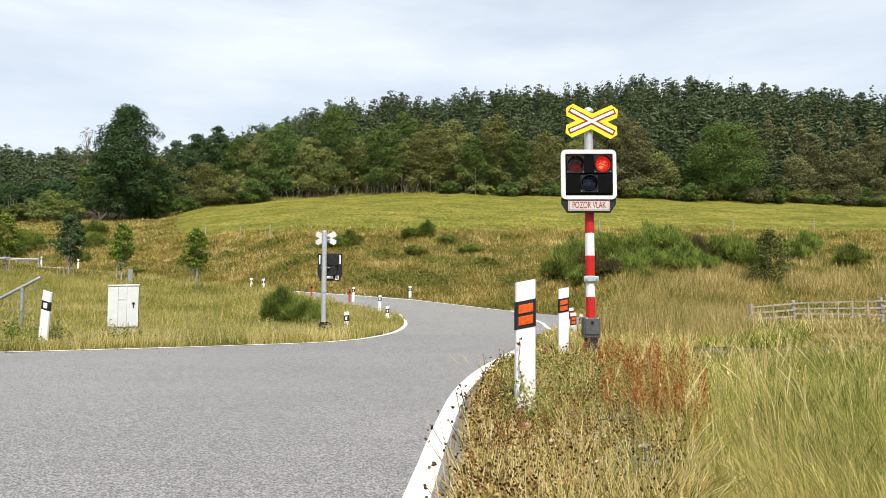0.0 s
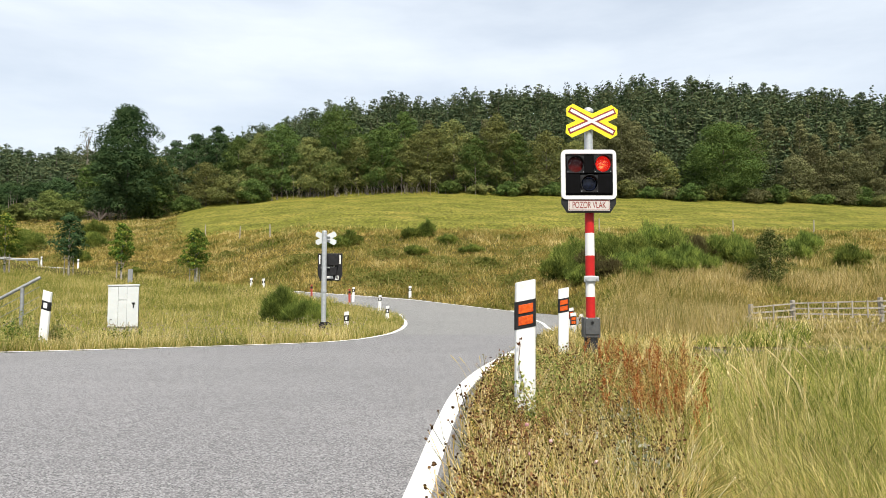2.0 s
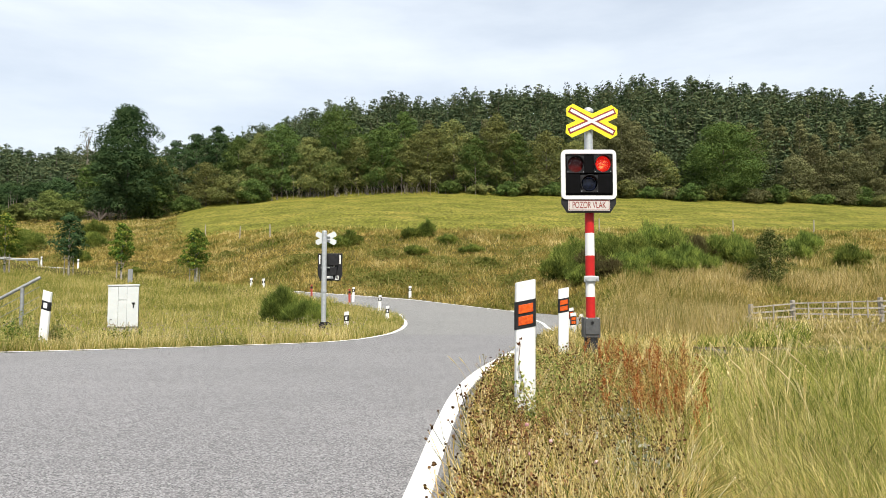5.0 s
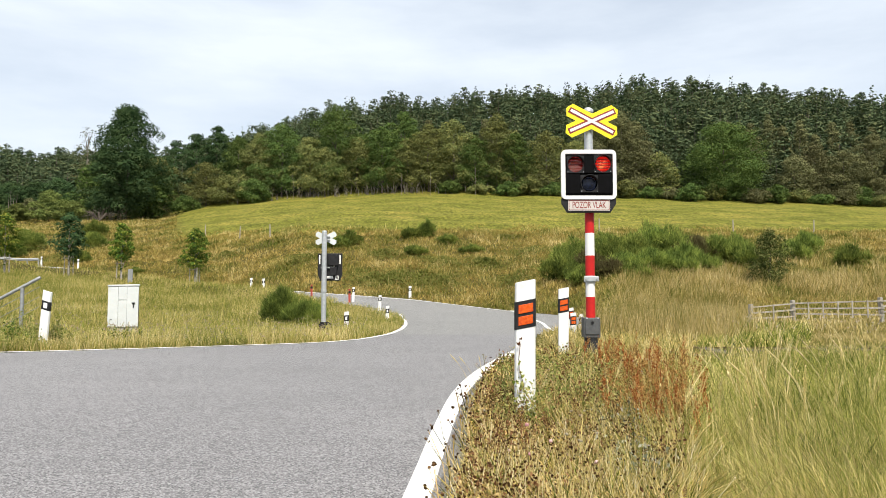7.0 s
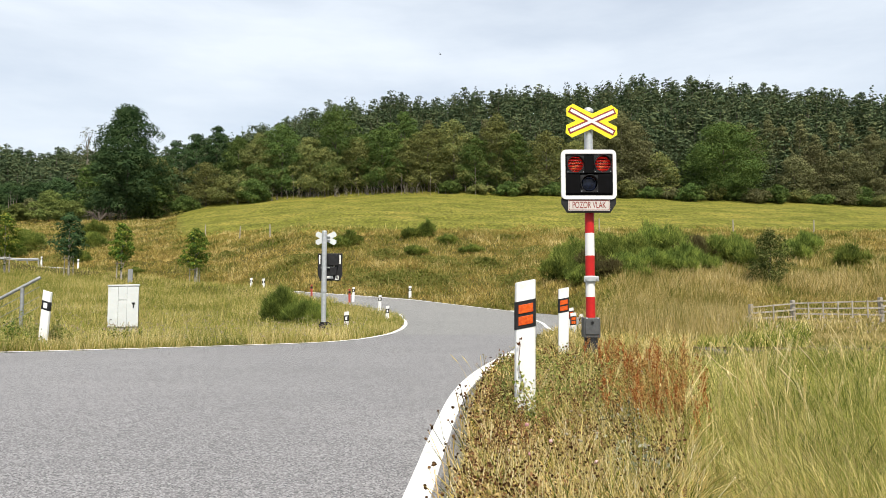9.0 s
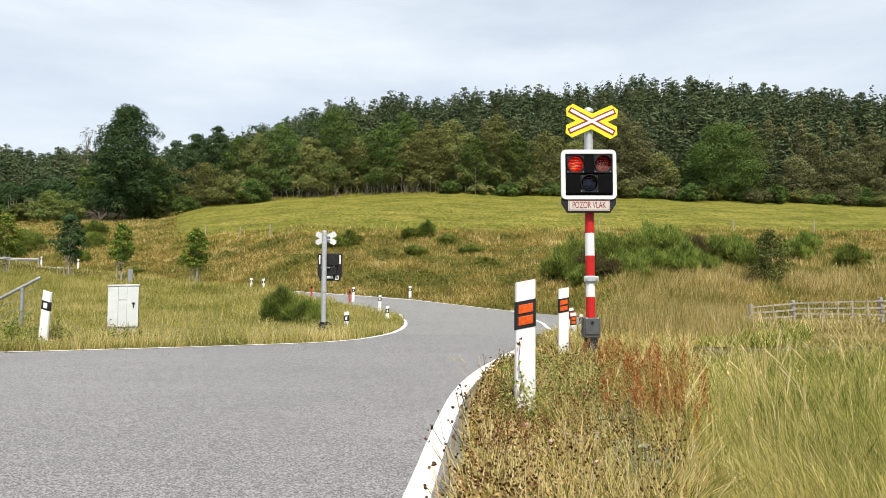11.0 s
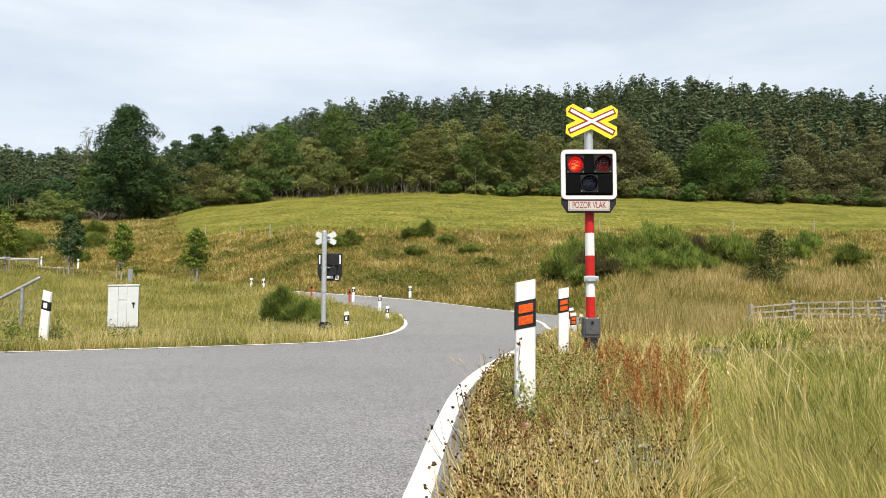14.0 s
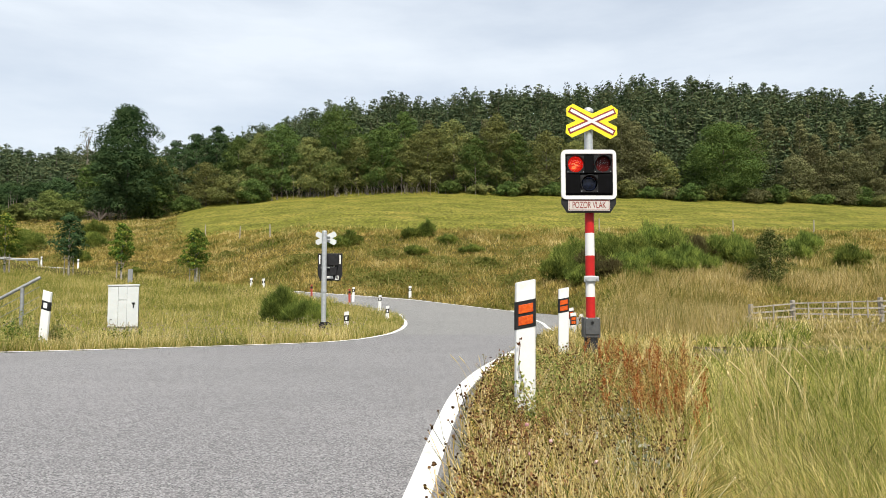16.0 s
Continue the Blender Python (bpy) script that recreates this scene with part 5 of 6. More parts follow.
    for b, d, h, w, k in ((-0.548, 150, 7.0, 9.0, 1), (-0.515, 149, 4.5, 7.0, 2), (-0.592, 152, 4.0, 6.0, 3)):
        broadleaf("shrub", spot(b, d), h, w, 330 + k, YOUNG_SHRUB, "pale green spreading shrub beside the dark oak", 3200, 0.22, 0.02, BARK, "pale shrubs by the oak", True, 4, 0.3, 34)
    # bare stems and dead boughs under the edge
    V, F, n0 = [], [], 0
    bm = bmesh.new()
    rr = random.Random(5)
    for k in range(230):
        b = rr.choice([rr.uniform(-0.3, 0.06), rr.uniform(-0.2, -0.03), rr.uniform(-0.5, -0.44)])
        q = spot(b, rr.uniform(168, 172) if b > -0.36 else rr.uniform(149, 155))
        hgt = rr.uniform(1.5, 3.2)
        tube([q - Vector((0, 0, 0.3)), q + Vector((rr.uniform(-0.4, 0.4), 0, hgt * 0.5)), q + Vector((rr.uniform(-1, 1), 0, hgt))], [0.055, 0.045, 0.02], 5, bm)
    ob = link_bm("undergrowth_stems", bm, STEM_BARK)
    tagged(ob, "thin grey bare stems under the wood's edge", "stems", kind="stuff")
    for k in range(9):
        b = rr.choice([rr.uniform(-0.63, -0.57), rr.uniform(-0.36, -0.2), rr.uniform(-0.1, 0.05)])
        q = spot(b, 166.5 if b > -0.4 else 164)
        bm = tube([q - Vector((0, 0, 0.3)), q + Vector((0.1, 0, 3)), q + Vector((rr.uniform(-0.4, 0.4), 0, rr.uniform(4.5, 7)))], [0.06, 0.05, 0.025], 6)
        tagged(link_bm("bare_trunk", bm, STEM_BARK), "slender pale bare trunk at the wood's edge", "tree trunk", "bare trunks at the wood edge")
    q = spot(-0.478, 147)
    bm = bmesh.new()
    for k in range(18):
        a = rr.uniform(0, 6.28)
        ln = rr.uniform(2, 4.5)
        e = Vector((math.cos(a) * ln * 0.9, math.sin(a) * ln * 0.4, rr.uniform(0.6, 3.2)))
        tube([(0, 0, 0), e * 0.5 + Vector((0, 0, 0.9)), e], [0.13, 0.08, 0.025], 5, bm)
        for j in range(3):
            f = e * rr.uniform(0.5, 0.9) + Vector((0, 0, 0.4))
            tube([f, f + Vector((rr.uniform(-1, 1), rr.uniform(-0.3, 0.3), rr.uniform(-0.4, 0.8)))], [0.05, 0.015], 4, bm)
    dead = link_bm("dead_bush", bm, BARK)
    dead.location = q
    tagged(dead, "bare dead bush with pale tangled boughs below the oak", "dead bush")
    # young trees by the far road
    young_tree(spot(-0.343, 47), 4.0, 1.65, 1)
    young_tree(spot(-0.445, 48), 4.0, 1.5, 2)
    young_tree(spot(-0.518, 50), 4.75, 2.05, 3, True)
    young_tree(spot(-0.607, 50), 4.3, 2.1, 4)
    # broom on the bank: bearing, distance, radius, height
    for k, (b, d, r, h) in enumerate([(0.16, 42, 1.6, 1.9), (0.18, 44, 1.8, 2.3), (0.205, 41, 1.5, 1.7), (0.235, 41, 1.8, 1.9), (0.262, 43, 1.8, 2.2), (0.285, 46, 2.1, 2.7), (0.315, 45, 2.0, 2.5), (0.29, 39, 1.5, 1.5), (0.325, 38.5, 1.2, 1.35),
                                     (0.35, 44, 1.7, 1.9), (0.378, 44, 1.8, 2.1), (0.405, 44, 1.6, 2.2), (0.36, 40, 1.2, 1.2), (0.425, 42, 1.2, 1.7), (0.50, 50, 1.5, 2.0), (0.485, 46, 1.3, 1.5), (0.565, 44, 1.3, 1.7), (0.235, 37, 1.0, 1.0), (0.265, 37, 1.1, 0.9), (0.18, 40, 1.2, 1.2),
                                     (-0.021, 61, 0.8, 1.7), (-0.046, 61, 1.1, 1.0), (0.005, 59, 1.1, 0.8), (-0.038, 55, 1.2, 0.8), (0.04, 56, 1.2, 0.7), (-0.130, 60, 1.3, 1.4), (-0.145, 59, 1.1, 1.1), (0.22, 45, 1.8, 2.1), (0.335, 42, 1.5, 1.6), (0.25, 39, 1.2, 1.2), (0.195, 38, 1.3, 1.0), (-0.485, 79.5, 1.7, 2.3), (-0.485, 89.8, 1.8, 2.6), (-0.505, 69.5, 1.3, 1.6), (-0.579, 82, 2.6, 3.0), (-0.425, 60, 0.8, 0.6), (-0.60, 78, 2.0, 2.2)]):
        dead = k in (2, 9, 17)
        broom(spot(b, d), r, h, 40 + k, n=int(500 + 650 * r), mat=DEAD_BROOM if dead else None, label="brown half-withered broom bush on the bank" if dead else "dark green broom bush with upright twigs on the bank")
    broom(spot(-0.222, 22.5), 0.9, 1.4, 77, "", 3800, None, 0.5, "dense dark green broom bush on the meadow corner")
    broom(spot(-0.19, 21.8), 0.8, 0.9, 78, "", 2200, None, 0.5, "low green broom clump on the meadow corner")
    broadleaf("shrub", spot(0.452, 36), 2.9, 2.3, 55, SCRUB_LEAF, "tall mottled scrub bush with pale leaves on the bank", 5200, 0.05, 0.03, BARK, "", True, 6, 0.5, 60)
    # low scrub in patches on the bank: bearing, distance, radius
    rng = np.random.default_rng(15)
    patches = [(-0.066, 47, 2.2), (-0.003, 46.5, 1.8), (-0.105, 48, 2.0), (0.06, 52, 2.0), (-0.17, 60, 1.8), (0.10, 47, 2.0), (-0.08, 55, 1.8), (0.0, 52, 1.6), (0.12, 54, 1.8), (-0.2, 56, 1.7), (0.45, 48, 1.6), (0.55, 50, 2.0), (0.62, 46, 1.8), (0.52, 40, 1.3), (-0.3, 62, 1.5), (-0.53, 75, 1.8)]
    V = []
    for b, d, r in patches:
        q = spot(b, d)
        m = int(800 * r)
        a, e = rng.uniform(0, 6.283, m), rng.normal(0, 0.5, m) * r
        x, y = q.x + e * np.cos(a) * 1.3, q.y + e * np.sin(a) * 1.6
        top = 0.42 * np.exp(-(e / r) ** 2) * (0.35 + clumps(x, y, 0.6))
        V.append(np.stack([x, y, land(x, y) + rng.uniform(0.2, 1, m) * top], 1))
    c = np.concatenate(V)
    v, f = leaf_tris(rng, c, 0.075, np.tile([0, -0.3, 0.5], (len(c), 1)), 0.4)
    stuff("low_scrub", raw_mesh("low_scrub", v, f, BRAMBLE_LEAF), "low green scrub spreading in patches on the bank", "scrub")


# ---- grass and weeds ----


def verge_zone(rng, n, d0, d1, b1, margin=0.22):
    """Places in the verge to the right of the road edge."""
    d = d0 * (d1 / d0) ** rng.uniform(0, 1, n)
    lo = np.asarray(verge_x(d)) + margin
    hi = b1 * d
    x = lo + (hi - lo) * rng.uniform(0, 1, n)
    return x, d


def trodden(x, y):
    """Lower growth round the foot of the near guide post."""
    return 1 - 0.72 * smooth((0.2 - np.abs(x - 0.5)) / 0.12) * smooth((y - 3.7) / 0.3) * smooth((5.1 - y) / 0.15)


def build_grass():
    rng = np.random.default_rng(21)
    # dry grass and herbs of the near verge
    for name, n, hh, ww, ln, mat, label in (
            ("verge_grass", 27000, (0.10, 0.36), (0.0025, 0.0055), (0.05, 0.5), STRAW, "dry yellow grass on the road verge"),
            ("verge_herbs", 35000, (0.06, 0.30), (0.006, 0.014), (0.2, 1.0), HERB, "olive and brown herbs on the road verge"),
            ("verge_green", 12000, (0.08, 0.36), (0.004, 0.009), (0.2, 0.8), LUSH, "green grass among dry herbs on the verge")):
        x, y = verge_zone(rng, n, 2.2, 17.2, 0.34)
        keep = rng.uniform(0, 1, n) < 0.25 + 1.1 * clumps(x, y, 0.17)
        x, y = x[keep], y[keep]
        n = len(x)
        h = rng.uniform(*hh, n) * (0.7 + 0.4 * smooth((x - verge_x(y)) / 0.8)) * (0.7 + 0.6 * clumps(x, y, 0.35)) * trodden(x, y)
        v, f = blade_arrays(rng, with_ground(x, y), h, rng.uniform(*ww, n) * (0.7 + 0.08 * y), rng.uniform(*ln, n))
        stuff(name, raw_mesh(name, v, f, mat), label, "grass")
    # small leaves of the verge herbs
    for name, n, mat, hi, label in (("verge_leaves", 44000, HERB, 0.2, "small olive and brown herb leaves on the verge"), ("withered_verge_leaves", 30000, BROWN_LEAF, 0.24, "withered brown leaves and calyces on the verge"), ("green_verge_leaves", 15000, LUSH, 0.16, "small green leaves among the verge herbs")):
        x, y = verge_zone(rng, n, 2.3, 9.0, 0.33, 0.21)
        c = with_ground(x, y)
        c[:, 2] += rng.uniform(0.0, hi, n) * (0.6 + 0.9 * clumps(x, y, 0.3)) * trodden(x, y) + 0.02
        v, f = leaf_quads(rng, c, 0.005 + 0.0014 * y, None, 0.6)
        stuff(name, raw_mesh(name, v, f, mat), label, "herbs")
    x, y = verge_zone(rng, 11000, 4.4, 8.4, 0.25, 0.35)
    c = with_ground(x, y)
    c[:, 2] += rng.uniform(0.05, 0.36, len(x)) * (0.5 + 0.8 * clumps(x, y, 0.25))
    v, f = leaf_quads(rng, c, 0.006 + 0.0014 * y, None, 0.6)
    stuff("mugwort_leaves", raw_mesh("mugwort_leaves", v, f, WEED_LEAF), "grey-green leafy weeds behind the guide post", "herbs")
    # long green grass further right
    x, y = scatter(rng, 62000, 0.26, 0.68, 2.4, 11.3)
    keep = rng.uniform(0, 1, len(x)) < 0.3 + 0.9 * clumps(x, y, 0.55)
    x, y = x[keep], y[keep]
    low = (1 - 0.35 * smooth((y - 8.0) / 2)) * (1 - 0.75 * smooth((y - 9.2) / 0.8) * smooth((x / y - 0.32) / 0.03) * smooth((0.47 - x / y) / 0.03))
    h = rng.uniform(0.16, 0.46, len(x)) * (0.6 + 0.4 * smooth((x / y - 0.27) / 0.1)) * (0.3 + 1.15 * clumps(x, y, 0.55)) * (0.55 + 0.45 * smooth((y - 3.2) / 2.2)) * low
    v, f = blade_arrays(rng, with_ground(x, y), h, rng.uniform(0.0022, 0.005, len(x)) * (0.7 + 0.08 * y), rng.uniform(0.12, 0.95, len(x)), 0.8)
    stuff("long_grass", raw_mesh("long_grass", v, f, LUSH), "long bent green grass beside the track", "grass")
    # sheaves of paler drooping blades above them
    x, y = scatter(rng, 8000, 0.29, 0.68, 2.8, 7.5)
    keep = rng.uniform(0, 1, len(x)) < smooth((clumps(x, y, 0.5) - 0.3) / 0.3)
    x, y = x[keep], y[keep]
    v, f = blade_arrays(rng, with_ground(x, y), rng.uniform(0.3, 0.62, len(x)) * (0.6 + 0.4 * smooth((y - 3.2) / 2.2)), rng.uniform(0.0014, 0.0028, len(x)) * (0.7 + 0.08 * y), rng.uniform(0.3, 1.1, len(x)), 0.9, None, 1.2 + 4.2 * clumps(x, y, 0.7))
    stuff("pale_grass_blades", raw_mesh("pale_grass_blades", v, f, PALE_GRASS), "pale yellow-green drooping grass blades", "grass")
    # the verge goes on beside and behind the viewer
    x, y = rng.uniform(-1.0, 7.0, 26000), rng.uniform(-6.0, 2.3, 26000)
    keep = (x > verge_x(y) + 0.3) & (np.hypot(x, y) > 0.7) & (rng.uniform(0, 1, 26000) < 0.3 + 0.9 * clumps(x, y, 0.5))
    x, y = x[keep], y[keep]
    v, f = far_blades(rng, with_ground(x, y), rng.uniform(0.08, 0.28, len(x)), rng.uniform(0.004, 0.008, len(x)), rng.uniform(0.1, 0.9, len(x)))
    stuff("roadside_grass", raw_mesh("roadside_grass", v, f, MEADOW), "green and straw grass on the near roadside", "grass")
    # matted tan grass low between the green blades
    x, y = scatter(rng, 8500, 0.26, 0.7, 2.4, 4.6)
    keep = rng.uniform(0, 1, len(x)) < 0.15 + 0.9 * smooth((clumps(x, y, 0.7) - 0.35) / 0.2)
    x, y = x[keep], y[keep]
    v, f = blade_arrays(rng, with_ground(x, y), rng.uniform(0.12, 0.34, len(x)), rng.uniform(0.002, 0.004, len(x)) * (0.7 + 0.08 * y), rng.uniform(0.4, 1.4, len(x)))
    stuff("matted_grass", raw_mesh("matted_grass", v, f, TAN_GRASS), "matted tan grass among the long green blades", "grass")
    x, y = scatter(rng, 3500, 0.25, 0.72, 2.6, 11.3)
    keep = ~((y > 9.0) & (x / y > 0.32) & (x / y < 0.47))
    x, y = x[keep], y[keep]
    v, f = blade_arrays(rng, with_ground(x, y), rng.uniform(0.22, 0.56, len(x)), rng.uniform(0.0016, 0.0032, len(x)) * (0.7 + 0.08 * y), rng.uniform(0.1, 0.7, len(x)), 0.5, (0.6, 0.6, 1.2, 0), 2.7)
    stuff("seeding_grass", raw_mesh("seeding_grass", v, f, PALE_GRASS), "straw-coloured seeding grass stalks", "grass")
    # beyond the track, right of the side road
    x, y = scatter(rng, 90000, 0.2, 0.72, 13.6, 40)
    keep = ~((y > 18) & (x / y < 0.235))
    x, y = x[keep], y[keep]
    h = rng.uniform(0.2, 0.5, len(x)) * (0.5 + clumps(x, y, 1.0)) * (1 + 0.5 * smooth((y - 20) / 15)) * (1 - 0.72 * smooth((x / y - 0.38) / 0.05) * smooth((35 - y) / 3))
    v, f = far_blades(rng, with_ground(x, y), h, rng.uniform(0.006, 0.013, len(x)) * (0.5 + 0.05 * y), rng.uniform(0.1, 0.8, len(x)))
    stuff("tall_dry_grass", raw_mesh("tall_dry_grass", v, f, TAN_GRASS), "tall dry grass at the foot of the bank", "grass")
    gx, gy = scatter(rng, 14000, 0.35, 0.5, 13.0, 22)
    v, f = far_blades(rng, with_ground(gx, gy), rng.uniform(0.12, 0.32, len(gx)), rng.uniform(0.012, 0.025, len(gx)), rng.uniform(0.3, 1.0, len(gx)))
    tx, ty = scatter(rng, 9000, 0.44, 0.67, 35, 48)
    keep = rng.uniform(0, 1, len(tx)) < clumps(tx, ty, 1.8)
    tx, ty = tx[keep], ty[keep]
    tv, tf = far_blades(rng, with_ground(tx, ty), rng.uniform(0.3, 0.7, len(tx)), rng.uniform(0.02, 0.045, len(tx)), rng.uniform(0.1, 0.6, len(tx)))
    stuff("tan_tussocks", raw_mesh("tan_tussocks", tv, tf, TAN_GRASS), "pale tan tussocks standing on the bank", "grass")
    stuff("fresh_grass", raw_mesh("fresh_grass", v, f, LUSH), "fresh green grass strip beyond the track", "grass")
    x, y = scatter(rng, 34000, 0.2, 0.56, 13.8, 30)
    keep = ~((y > 18) & (x / y < 0.24)) & (rng.uniform(0, 1, len(x)) < smooth((0.46 - x / y + 0.16 * (clumps(x, y, 1.7) - 0.5)) / 0.16) * (0.15 + 1.2 * clumps(x, y, 0.9)))
    x, y = x[keep], y[keep]
    v, f = far_blades(rng, with_ground(x, y), rng.uniform(0.4, 0.95, len(x)), rng.uniform(0.006, 0.012, len(x)) * (0.5 + 0.04 * y), rng.uniform(0.1, 0.5, len(x)))
    stuff("straw_grass", raw_mesh("straw_grass", v, f, TAN_GRASS), "pale straw grass standing by the side road", "grass")
    # corner meadow between the near road and the far road
    x, y = scatter(rng, 190000, -0.7, -0.03, 10.6, 52)
    xa, ya = scatter(rng, 12000, -0.68, -0.3, 42, 74)
    x, y = np.concatenate([x, xa]), np.concatenate([y, ya])
    fx, fd = far_edge(np.clip(x / y, -0.61, 0.3))
    keep = (y > left_d(x) + 0.2) & (y < fd - 5.9) & ~((y > 16) & (x > np.interp(y, [16, 17, 19.6, 22.4, 26, 30.5, 36.5], [-1.65, -1.38, -1.22, -1.24, -1.4, -1.9, -5.6])))
    x, y = x[keep], y[keep]
    h = rng.uniform(0.08, 0.28, len(x)) * (0.6 + 0.9 * clumps(x, y, 0.8)) * (1 + 0.4 * smooth((y - 25) / 15)) * np.where(((np.abs(x / y + 0.165) < 0.035) | (np.abs(x / y + 0.44) < 0.03)) & (y > 14.5) & (y < 17.9), 0.45, 1.0)
    v, f = far_blades(rng, with_ground(x, y), h, rng.uniform(0.005, 0.011, len(x)) * (0.5 + 0.045 * y), rng.uniform(0.1, 0.8, len(x)))
    stuff("meadow_grass", raw_mesh("meadow_grass", v, f, MEADOW), "green and straw meadow grass round the crossing", "grass")
    # tan seeding tops over the meadow, thickest along the road and in drifts
    near = np.exp(-np.maximum(0, y - left_d(x) - 0.3) / 1.6)
    keep = rng.uniform(0, 1, len(x)) < 0.12 + 0.3 * near + 0.35 * smooth((clumps(x, y, 2.2) - 0.55) / 0.2)
    x, y, near = x[keep], y[keep], near[keep]
    v, f = far_blades(rng, with_ground(x, y), rng.uniform(0.18, 0.42, len(x)) * (0.7 + 0.4 * near), rng.uniform(0.0025, 0.006, len(x)) * (0.5 + 0.045 * y), rng.uniform(0.1, 0.5, len(x)))
    stuff("seeding_meadow_grass", raw_mesh("seeding_meadow_grass", v, f, STRAW), "thin straw-coloured seeding grass over the meadow", "grass")
    # strip of grass between far road and bank, and the bank itself
    x1, y1 = scatter(rng, 200000, -0.66, 0.66, 25, 78, 0.75)
    x2, y2 = scatter(rng, 40000, -0.66, -0.3, 66, 165)
    x, y = np.concatenate([x1, x2]), np.concatenate([y1, y2])
    e, fd = np.interp(x / y, BEARING, EDGE_AT), np.interp(x / y, BEARING, FOOT_AT)
    keep = (y > fd - 0.3) & ((y < e + 1 + 9 * clumps(x, y, 2.6) * rng.uniform(0.2, 1, len(x))) | (x < -0.37 * y))
    x, y = x[keep], y[keep]
    h = rng.uniform(0.1, 0.34, len(x)) * (0.5 + 1.1 * clumps(x, y, 1.3))
    v, f = far_blades(rng, with_ground(x, y), h, rng.uniform(0.03, 0.07, len(x)) * (y / 45), rng.uniform(0.3, 1.4, len(x)))
    stuff("bank_turf", raw_mesh("bank_turf", v, f, BANK_GRASS), "matted dry and green turf on the bank", "grass")
    cx, cy = scatter(rng, 2600, -0.72, 0.72, 25, 150)
    e, fd = np.interp(cx / cy, BEARING, EDGE_AT), np.interp(cx / cy, BEARING, FOOT_AT)
    keep = (cy > fd - 0.2) & ((cy < e + 1 + 7 * clumps(cx, cy, 2.6)) | (cx < -0.37 * cy))
    cx, cy = np.repeat(cx[keep], 40), np.repeat(cy[keep], 40)
    size = 0.25 + 0.006 * cy
    x, y = cx + rng.normal(size=len(cx)) * size * 0.7, cy + rng.normal(size=len(cx)) * size * 0.7
    h = rng.uniform(0.25, 0.6, len(x)) * (0.5 + clumps(cx, cy, 1.6))
    v, f = far_blades(rng, with_ground(x, y), h, rng.uniform(0.01, 0.024, len(x)) * (y / 45), rng.uniform(0.1, 0.6, len(x)))
    stuff("bank_grass", raw_mesh("bank_grass", v, f, TAN_GRASS), "dry brownish grass on the bank below the field", "grass")


def stalk_heads(rng, x, y, h, head, mat_head, name, label, stem_mat=STRAW, heads=1, drop=0.12, flat=1.0, side_drop=0.5):
    """Thin stems with small rounded heads."""
    n = len(x)
    p = with_ground(x, y)
    h = h * np.maximum(0.55, trodden(x, y))
    lean = rng.uniform(0.05, 0.55, n)
    az = rng.uniform(0, 2 * np.pi, n)
    V, F, n0 = [], [], 0
    HV, HF, h0 = [], [], 0
    g = (1 + 5 ** 0.5) / 2
    octa = np.array([(-1, g, 0), (1, g, 0), (-1, -g, 0), (1, -g, 0), (0, -1, g), (0, 1, g), (0, -1, -g), (0, 1, -g), (g, 0, -1), (g, 0, 1), (-g, 0, -1), (-g, 0, 1)]) / 1.9
    of = np.array([(0, 11, 5), (0, 5, 1), (0, 1, 7), (0, 7, 10), (0, 10, 11), (1, 5, 9), (5, 11, 4), (11, 10, 2), (10, 7, 6), (7, 1, 8), (3, 9, 4), (3, 4, 2), (3, 2, 6), (3, 6, 8), (3, 8, 9), (4, 9, 5), (2, 4, 11), (6, 2, 10), (8, 6, 7), (9, 8, 1)])
    if head < 0.0045 or flat > 1.1:
        octa = np.array([[1, 0, 0], [0, 1, 0], [-1, 0, 0], [0, -1, 0], [0, 0, 1], [0, 0, -1]], float)
        of = np.array([[0, 1, 4], [1, 2, 4], [2, 3, 4], [3, 0, 4], [1, 0, 5], [2, 1, 5], [3, 2, 5], [0, 3, 5]])
    nv, wild = len(octa), 0.38 if len(octa) == 6 else 0.12
    for k in range(n):
        d = np.array([math.cos(az[k]), math.sin(az[k]), 0])
        w = 0.0016 + 0.0002 * y[k]
        side = np.array([1.0, 0, 0]) * w
        tip = p[k] + d * lean[k] * h[k] + np.array([0, 0, h[k]])
        mid = p[k] + d * lean[k] * h[k] * 0.3 + np.array([0, 0, h[k] * 0.55])
        V += [p[k] - side, p[k] + side, mid + side, mid - side, tip + side * 0.6, tip - side * 0.6]
        F += [(n0, n0 + 1, n0 + 2, n0 + 3), (n0 + 3, n0 + 2, n0 + 4, n0 + 5)]
        n0 += 6
        for j in range(heads):
            q = tip + (rng.normal(size=3) * drop * h[k] * np.array([side_drop, side_drop, 1]) if j else 0)
            s = head * rng.uniform(0.6, 1.3)
            m = rng.normal(size=(3, 3)) * wild + np.eye(3)
            HV.append((octa * rng.uniform(0.7, 1.25, (nv, 1))) @ m * np.array([s, s, s * flat]) + q)
            HF.append(of + h0)
            h0 += nv
            if j:
                V += [mid - side * 0.5, mid + side * 0.5, q + side * 0.4, q - side * 0.4]
                F += [(n0, n0 + 1, n0 + 2, n0 + 3)]
                n0 += 4
    stuff(name + "_stems", raw_mesh(name + "_stems", np.array(V), np.array(F), stem_mat), "thin dry stems of " + label, "stems")
    stuff(name, raw_mesh(name, np.concatenate(HV), np.concatenate(HF), mat_head), label, "weeds")


